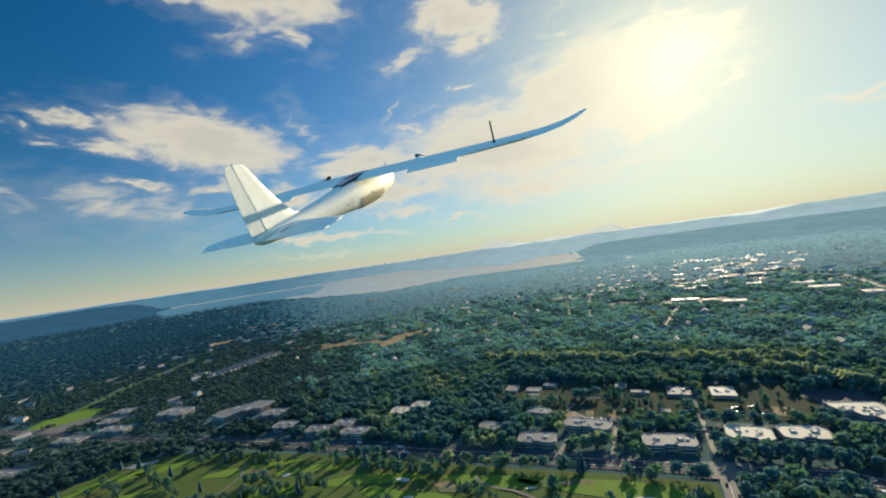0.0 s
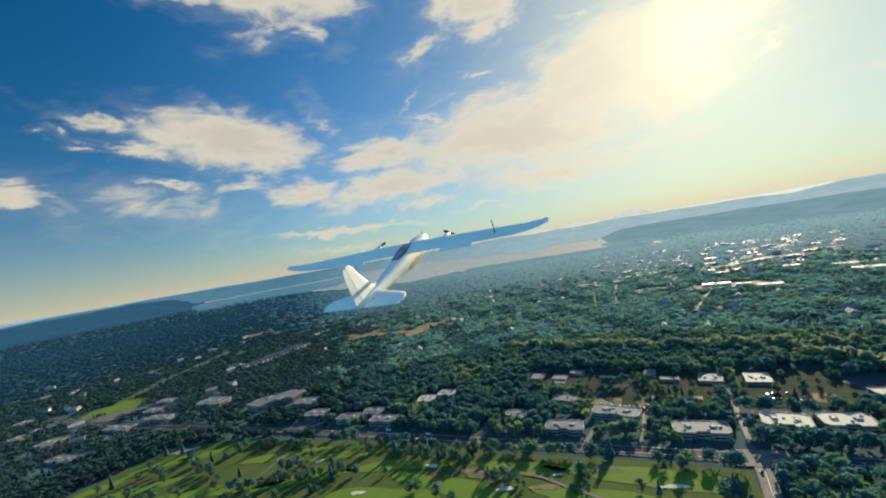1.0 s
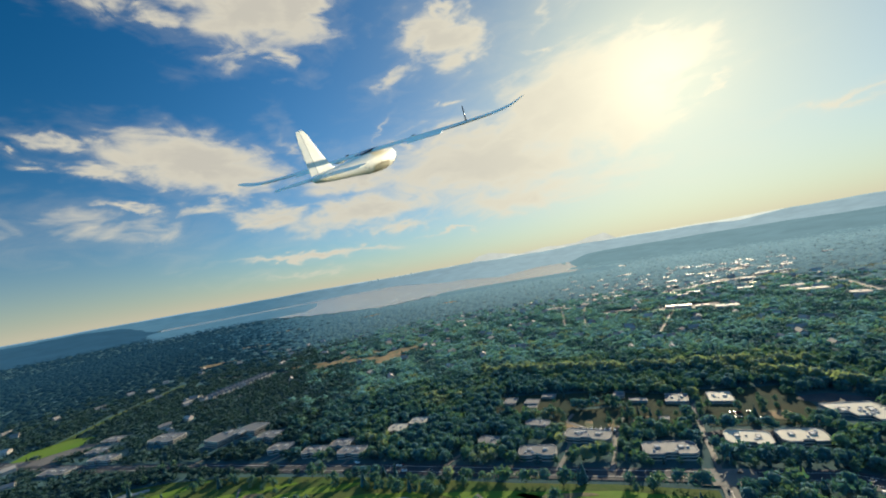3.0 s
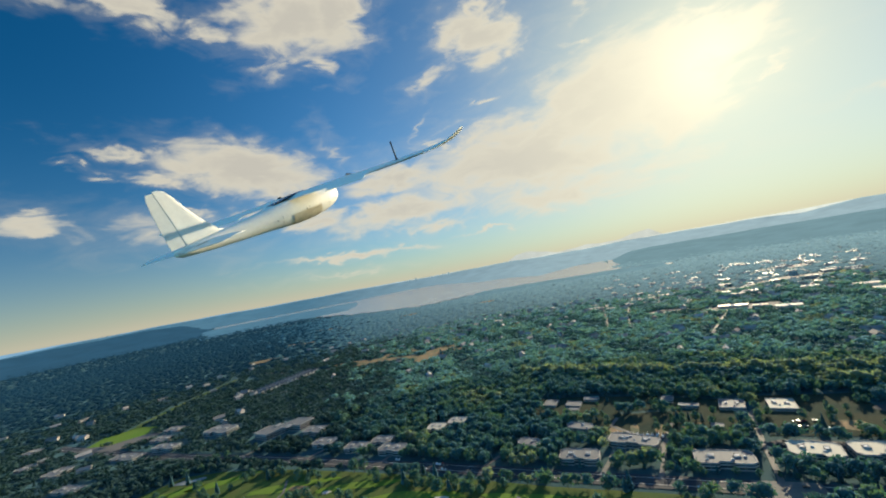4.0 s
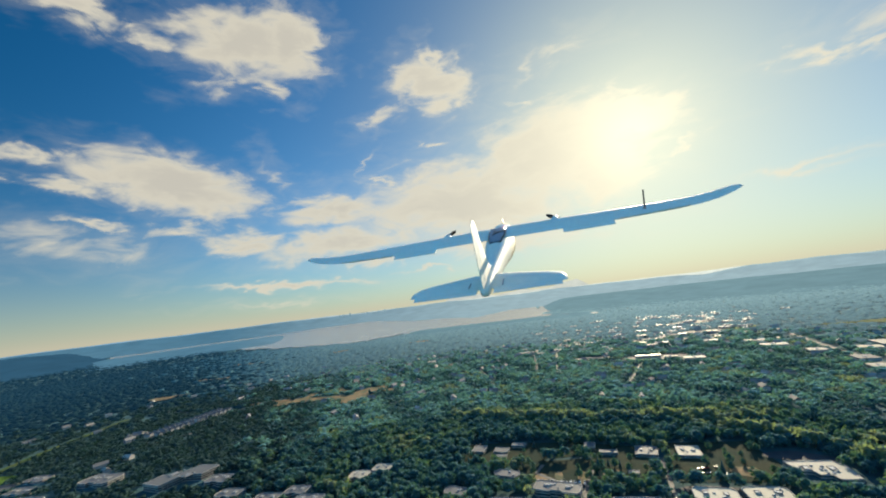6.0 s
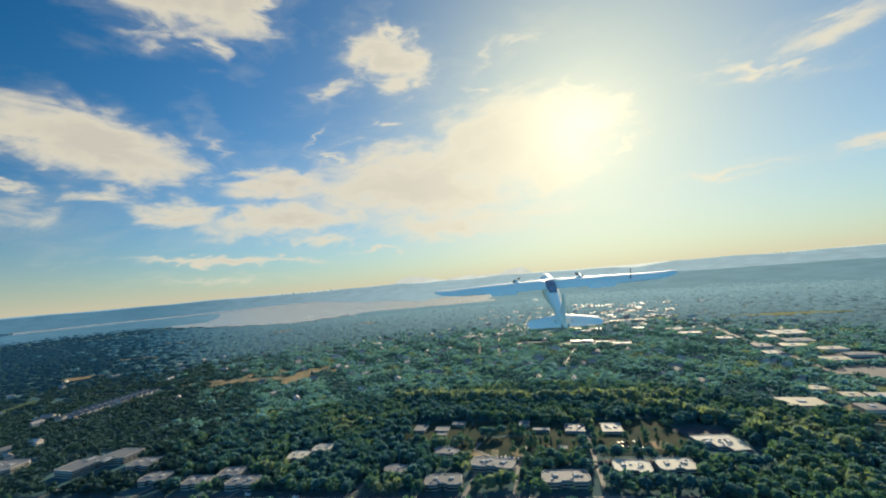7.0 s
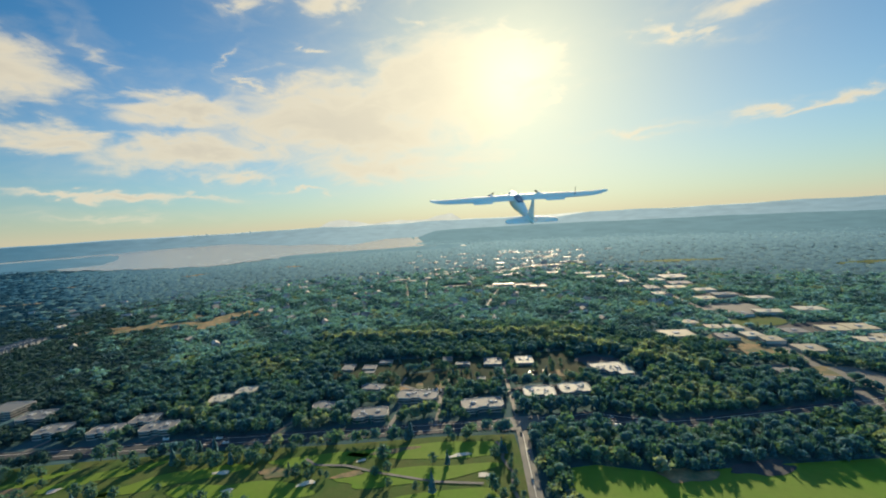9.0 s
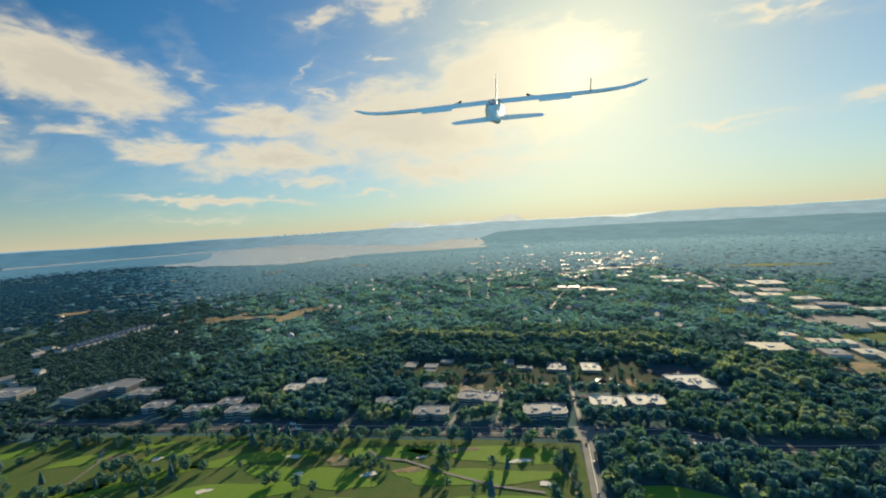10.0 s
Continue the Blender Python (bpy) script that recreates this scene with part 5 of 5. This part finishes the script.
for i in range(14):
    SPOTS.append((-10 + i * 4.4 + rt.uniform(-1, 1), 432 + rt.uniform(-8, 10), 0.55, 0.85))
for gx, gy in ((6, 488), (20, 486), (34, 478), (118, 376), (160, 378), (176, 382), (126, 470), (142, 498), (168, 455), (-2, 506)):
    SPOTS.append((gx, gy, 0.6, 0.9))
for _ in range(110):   # loose trees on the open ground of the business park
    gx, gy = rt.uniform(-170, 185), rt.uniform(452, 560)
    if free(np.array([gx - 0.01]), np.array([gy]))[0] or all((gx - q[1]) ** 2 + (gy - q[2]) ** 2 > (q[3] + 3) ** 2 for q in CLEAR if q[0] == "disc" and abs(q[1]) < 300):
        SPOTS.append((gx, gy, 0.45, 0.8))
used = [False] * len(PROTOS)
for gx, gy, lo, hi in SPOTS:
    k = rt.choice((0, 1, 2, 3, 0, 1, 2, 3, 4)) if gy < 366 else rt.choice((0, 1, 2, 3, 3, 2, 1, 4))
    s = rt.uniform(lo, hi)
    m = Matrix.Translation(ground_at(gx, gy) + Vector((0, 0, 0.3))) @ pose(0, 0, 0, 0, 0, rt.uniform(0, 360)) @ Matrix.Diagonal((s, s, s, 1))
    if used[k]:
        ob = copy_thing(PROTOS[k], Matrix.Identity(4))
        ob.matrix_world = m
    else:
        PROTOS[k].matrix_world, used[k] = m, True

# ---------------------------------------------------------------- the aircraft


def foil(le, te, y, z, thick, n=9):
    """A wing section at span y: nose to tail over the top, back below."""
    pts = []
    c = le - te
    for i in range(n + 1):
        u = (1 - math.cos(math.pi * i / n)) / 2
        t = 5 * thick * (0.2969 * math.sqrt(u) - 0.126 * u - 0.3516 * u * u + 0.2843 * u ** 3 - 0.1036 * u ** 4) * c
        camber = 0.035 * c * 4 * u * (1 - u)
        pts.append((le - u * c, y, z + camber + t))
    low = []
    for i in range(n - 1, 0, -1):
        u = (1 - math.cos(math.pi * i / n)) / 2
        t = 5 * thick * (0.2969 * math.sqrt(u) - 0.126 * u - 0.3516 * u * u + 0.2843 * u ** 3 - 0.1036 * u ** 4) * c
        camber = 0.035 * c * 4 * u * (1 - u)
        low.append((le - u * c, y, z + camber - t))
    return pts + low


def oval(x, w, zt, zb, n=24, p=2.4):
    zc, h = (zt + zb) / 2, (zt - zb) / 2
    out = []
    for i in range(n):
        a = 2 * math.pi * i / n
        ca, sa = math.cos(a), math.sin(a)
        out.append((x, math.copysign(abs(ca) ** (2 / p), ca) * w, zc + math.copysign(abs(sa) ** (2 / p), sa) * h))
    return out


BODY = [(0.412, 0.0054, -0.022, -0.0317), (0.404, 0.0216, -0.004, -0.0493), (0.385, 0.0378, 0.012, -0.0686), (0.35, 0.054, 0.024, -0.088), (0.3, 0.0666, 0.034, -0.1038), (0.22, 0.0765, 0.042, -0.1144),
        (0.12, 0.081, 0.046, -0.1179), (0.02, 0.081, 0.05, -0.1162), (-0.08, 0.0774, 0.052, -0.1091), (-0.18, 0.0702, 0.05, -0.0968), (-0.28, 0.0594, 0.044, -0.0818), (-0.4, 0.0485, 0.037, -0.0681),
        (-0.52, 0.0399, 0.033, -0.0545), (-0.64, 0.033, 0.032, -0.04), (-0.74, 0.026, 0.03, -0.026), (-0.8, 0.02, 0.026, -0.016), (-0.827, 0.012, 0.018, -0.004)]


def body_at(x):
    for a, b in zip(BODY, BODY[1:]):
        if a[0] >= x >= b[0]:
            u = (a[0] - x) / (a[0] - b[0])
            return tuple(p + (q - p) * u for p, q in zip(a, b))
    return BODY[-1]


def skin_patch(x0, x1, a0, a1, off, nx=10, na=8, edge=0.0):
    """A panel that follows the fuselage between two stations and two angles round it (0: left side, 90: top)."""
    bm = bmesh.new()
    rows = []
    for i in range(nx + 1):
        x = x0 + (x1 - x0) * i / nx
        _, w, zt, zb = body_at(x)
        zc, h = (zt + zb) / 2, (zt - zb) / 2
        row = []
        for j in range(na + 1):
            a = radians(a0 + (a1 - a0) * j / na)
            ca, sa = math.cos(a), math.sin(a)
            row.append(bm.verts.new((x, math.copysign(abs(ca) ** (2 / 2.4), ca) * (w + off), zc + math.copysign(abs(sa) ** (2 / 2.4), sa) * (h + off))))
        rows.append(row)
    for a, b in zip(rows, rows[1:]):
        for j in range(na):
            bm.faces.new((a[j], a[j + 1], b[j + 1], b[j]))
    bmesh.ops.solidify(bm, geom=bm.faces[:], thickness=0.003)
    bmesh.ops.recalc_face_normals(bm, faces=bm.faces)
    return bm


plane_ob = new("drone_aircraft")
tagged(plane_ob, "white twin-motor foam drone aircraft flying over the valley", "drone aircraft")
hd, pt, rl = radians(-2.1), radians(21.9), radians(-0.4)
fwd = Vector((math.sin(hd) * math.cos(pt), math.cos(hd) * math.cos(pt), math.sin(pt)))
rt0 = Vector((math.cos(hd), -math.sin(hd), 0))
up0 = rt0.cross(fwd)
right = rt0 * math.cos(rl) - up0 * math.sin(rl)
up = rt0 * math.sin(rl) + up0 * math.cos(rl)
basis = Matrix((fwd, -right, up)).transposed().to_4x4()
plane_ob.matrix_world = Matrix.Translation((0, 0, H)) @ basis

fus = part("fuselage", loft([oval(*s) for s in BODY]), M_FOAM, plane_ob, "rounded white foam fuselage", True)
part("payload_door", skin_patch(0.12, -0.14, 190, 256, 0.0022), M_DOOR, fus, "beige unpainted payload door")
part("payload_door", skin_patch(0.12, -0.14, 284, 350, 0.0022), M_DOOR, fus, "beige unpainted payload door")
hat = loft([[(x, -w, z), (x, w, z), (x, w * 0.92, z + 0.007), (x, -w * 0.92, z + 0.007)] for x, w, z in ((0.075, 0.040, 0.054), (0.06, 0.046, 0.058), (-0.02, 0.046, 0.056), (-0.11, 0.042, 0.052), (-0.19, 0.030, 0.047), (-0.20, 0.026, 0.044))])
rim = loft([[(x, -w, z), (x, w, z), (x, w * 0.94, z + 0.005), (x, -w * 0.94, z + 0.005)] for x, w, z in ((0.084, 0.043, 0.0535), (0.066, 0.051, 0.0575), (-0.02, 0.051, 0.0555), (-0.11, 0.047, 0.0515), (-0.20, 0.034, 0.046), (-0.212, 0.030, 0.043))])
part("hatch_rim", rim, M_DARK, fus, "black rim round the hatch")
hatch = part("hatch", hat, M_HATCH, fus, "smoked blue-grey battery hatch")
# emblem on the hatch: a plain three-armed shape
for a in (25, 155, 270):
    bm = bmesh.new()
    vs = box(bm, 0.0, 0.055, -0.007, 0.007, 0, 0.002)
    for v in vs:
        if v.co.x > 0.04:
            v.co.y *= 0.35
    bm.transform(pose(-0.04, 0, 0.0625, 0, -2.0, a))
    part("emblem", bm, M_DARK, hatch, "dark emblem arm")
for x, a in ((-0.26, 200), (0.30, 205), (-0.02, 190)):
    _, w, t_, b_ = body_at(x)
    bm = bmesh.new()
    bmesh.ops.create_icosphere(bm, subdivisions=2, radius=0.0038)
    bm.transform(Matrix.Translation((x, math.cos(radians(a)) * (w + 0.001), (t_ + b_) / 2 + math.sin(radians(a)) * (t_ - b_) / 2)))
    part("port", bm, M_SEAM, fus, "small dark vent port", True)
for x in (-0.22, 0.215, 0.006):
    bm = skin_patch(x + 0.0012, x - 0.0012, 180, 360, 0.0008, 1, 24)
    part("seam", bm, M_SEAM, fus, "thin panel seam")

# wings: outer panels with upswept rounded tips
SPAN = [(0.0, 0.135, -0.115, 0.040, 0.115), (0.10, 0.135, -0.115, 0.040, 0.115), (0.40, 0.130, -0.113, 0.038, 0.11), (0.70, 0.115, -0.110, 0.038, 0.105), (0.90, 0.092, -0.110, 0.042, 0.10), (1.02, 0.062, -0.112, 0.050, 0.095),
        (1.10, 0.036, -0.115, 0.063, 0.09), (1.155, 0.002, -0.119, 0.081, 0.085), (1.188, -0.034, -0.121, 0.096, 0.08), (1.203, -0.072, -0.118, 0.104, 0.07)]


def wing_at(y):
    y = abs(y)
    for a, b in zip(SPAN, SPAN[1:]):
        if a[0] <= y <= b[0]:
            u = (y - a[0]) / (b[0] - a[0])
            return tuple(p + (q - p) * u for p, q in zip(a, b))
    return SPAN[-1]


for sd in (-1, 1):
    rings = [foil(le, te, sd * y, z, th) for y, le, te, z, th in SPAN]
    wing = part("wing", loft(rings), M_FOAM, plane_ob, "long slim white wing with upswept tip", True)
    # drooped flap behind the inner wing, aileron outside it
    for nm, y0, y1, chord, droop in (("flap", 0.36, 0.62, 0.050, 16), ("aileron", 0.64, 0.98, 0.050, 2)):
        prof = []
        for y in (y0, y1):
            _, le, te, z, _ = wing_at(y)
            zc = z + 0.002
            d = radians(droop)
            x0 = te + (0.016 if nm == "flap" else 0.049)
            zc += 0.0 if nm == "flap" else 0.0045
            prof.append([(x0, sd * y, zc + 0.0035), (x0 - chord * math.cos(d), sd * y, zc - chord * math.sin(d) + 0.001), (x0 - chord * math.cos(d), sd * y, zc - chord * math.sin(d) - 0.0015), (x0, sd * y, zc - 0.0035)])
        part(nm, loft(prof), M_FOAM, wing, "drooped white flap" if nm == "flap" else "white aileron")
    # motor pod on the leading edge with a two-blade propeller at rest
    my = sd * 0.335
    pod = part("motor_pod", loft([oval(x, w, 0.040 + w * 0.9, 0.040 - w * 0.9, 14, 2.0) for x, w in ((0.02, 0.004), (0.05, 0.017), (0.10, 0.023), (0.150, 0.022), (0.165, 0.018))]), M_FOAM, plane_ob, "white motor pod on the wing", True)
    pod.location.y = my
    bm = loft([oval(x, w, 0.040 + w, 0.040 - w, 14, 2.0) for x, w in ((0.165, 0.016), (0.185, 0.0165), (0.192, 0.010), (0.205, 0.004))])
    part("motor", bm, M_METAL, pod, "dark metal motor bell", True)
    for k in (0, 180):
        sec = []
        for u, wd, tw in ((0.0, 0.008, 40), (0.25, 0.013, 32), (0.55, 0.012, 22), (0.85, 0.008, 15), (1.0, 0.003, 12)):
            ring = []
            for q in range(6):
                a = 2 * math.pi * q / 6
                ex, ey = 0.0016 * math.sin(a), wd * math.cos(a)
                c, s = math.cos(radians(tw)), math.sin(radians(tw))
                ring.append((0.198 + ex * c - ey * s, ex * s + ey * c, 0.006 + u * 0.046))
            sec.append(ring)
        bm = loft(sec)
        bm.transform(Matrix.Translation((0, 0, 0.040)) @ Matrix.Rotation(radians(k + 62 * sd), 4, "X"))
        part("propeller_blade", bm, M_DARK, pod, "black propeller blade")
    # tailplane half with elevator
    st = [foil(-0.585, -0.775, 0.0, 0.004, 0.075), foil(-0.60, -0.775, sd * 0.06, 0.004, 0.075), foil(-0.655, -0.785, sd * 0.24, 0.005, 0.07), foil(-0.69, -0.79, sd * 0.30, 0.007, 0.065), foil(-0.735, -0.79, sd * 0.32, 0.009, 0.06)]
    tail = part("tailplane", loft(st), M_FOAM, plane_ob, "white tapered tailplane half", True)
    prof = []
    for y, x0, c in ((0.035, -0.772, 0.050), (0.30, -0.787, 0.030)):
        prof.append([(x0, sd * y, 0.009), (x0 - c, sd * y, 0.006), (x0 - c, sd * y, 0.004), (x0, sd * y, 0.001)])
    part("elevator", loft(prof), M_FOAM, tail, "white elevator")
    bm = bmesh.new()
    box(bm, -0.765, -0.700, -0.002, 0.002, 0.0125, 0.015)
    bm.transform(Matrix.Translation((0, sd * 0.07, 0.0)))
    part("pushrod", bm, M_METAL, tail, "thin elevator pushrod")

# fin with dorsal fillet and rudder


def fin_ring(x0, x1, z, th, hb):
    n = 8
    l, r_ = [], []
    for i in range(n + 1):
        u = (1 - math.cos(math.pi * i / n)) / 2
        t = 5 * th * (0.2969 * math.sqrt(u) - 0.126 * u - 0.3516 * u * u + 0.2843 * u ** 3 - 0.1036 * u ** 4) * (x0 - x1)
        if u > 0.6:
            t = max(t, hb)
        l.append((x0 - (x0 - x1) * u, t, z))
        r_.append((x0 - (x0 - x1) * u, -t, z))
    return l + r_[::-1][:-1]


fin = part("fin", loft([fin_ring(-0.50, -0.768, 0.020, 0.07, 0.0055), fin_ring(-0.575, -0.768, 0.045, 0.075, 0.0055), fin_ring(-0.635, -0.772, 0.12, 0.085, 0.005), fin_ring(-0.685, -0.778, 0.20, 0.09, 0.004), fin_ring(-0.715, -0.782, 0.26, 0.09, 0.003), fin_ring(-0.735, -0.783, 0.283, 0.085, 0.0025), fin_ring(-0.757, -0.783, 0.293, 0.07, 0.001)]), M_FOAM, plane_ob, "tall swept white fin", True)
for f in fin.data.polygons:
    f.use_smooth = abs(f.normal.y) > 0.5


def rud(x0, x1, z, h):
    return [(x0, h, z), (x1, 0.0012, z), (x1, -0.0012, z), (x0, -h, z)]


part("rudder", loft([rud(-0.7695, -0.836, 0.03, 0.0055), rud(-0.7735, -0.835, 0.12, 0.005), rud(-0.7795, -0.832, 0.20, 0.004), rud(-0.7835, -0.826, 0.26, 0.003), rud(-0.7845, -0.815, 0.285, 0.0022)]), M_FOAM, fin, "white rudder")
part("hinge_line", loft([[(x, h, z), (x - 0.0013, h, z), (x - 0.0013, -h, z), (x, -h, z)] for x, h, z in ((-0.7682, 0.0053, 0.045), (-0.7722, 0.0048, 0.12), (-0.7782, 0.0038, 0.20), (-0.7820, 0.0028, 0.255))]), M_DOOR, fin, "faint rudder hinge line")
bm = bmesh.new()
bmesh.ops.create_cone(bm, cap_ends=True, segments=12, radius1=0.0045, radius2=0.0038, depth=0.10)
bm.transform(Matrix.Translation((-0.03, -0.788, 0.105)))
rod = part("antenna", bm, M_CARBON, plane_ob, "thin black antenna rod on the wing", True)
bm = bmesh.new()
bmesh.ops.create_cone(bm, cap_ends=True, segments=12, radius1=0.009, radius2=0.006, depth=0.012)
bm.transform(Matrix.Translation((-0.03, -0.788, 0.056)))
part("antenna_base", bm, M_DARK, rod, "black antenna socket", True)
bm = bmesh.new()
bmesh.ops.create_cone(bm, cap_ends=True, segments=8, radius1=0.003, radius2=0.0025, depth=0.07)
bm.transform(Matrix.Translation((0.37, 0.0, 0.030)) @ Matrix.Rotation(radians(75), 4, "Y"))
part("pitot_tube", bm, M_METAL, fus, "small metal pitot tube")
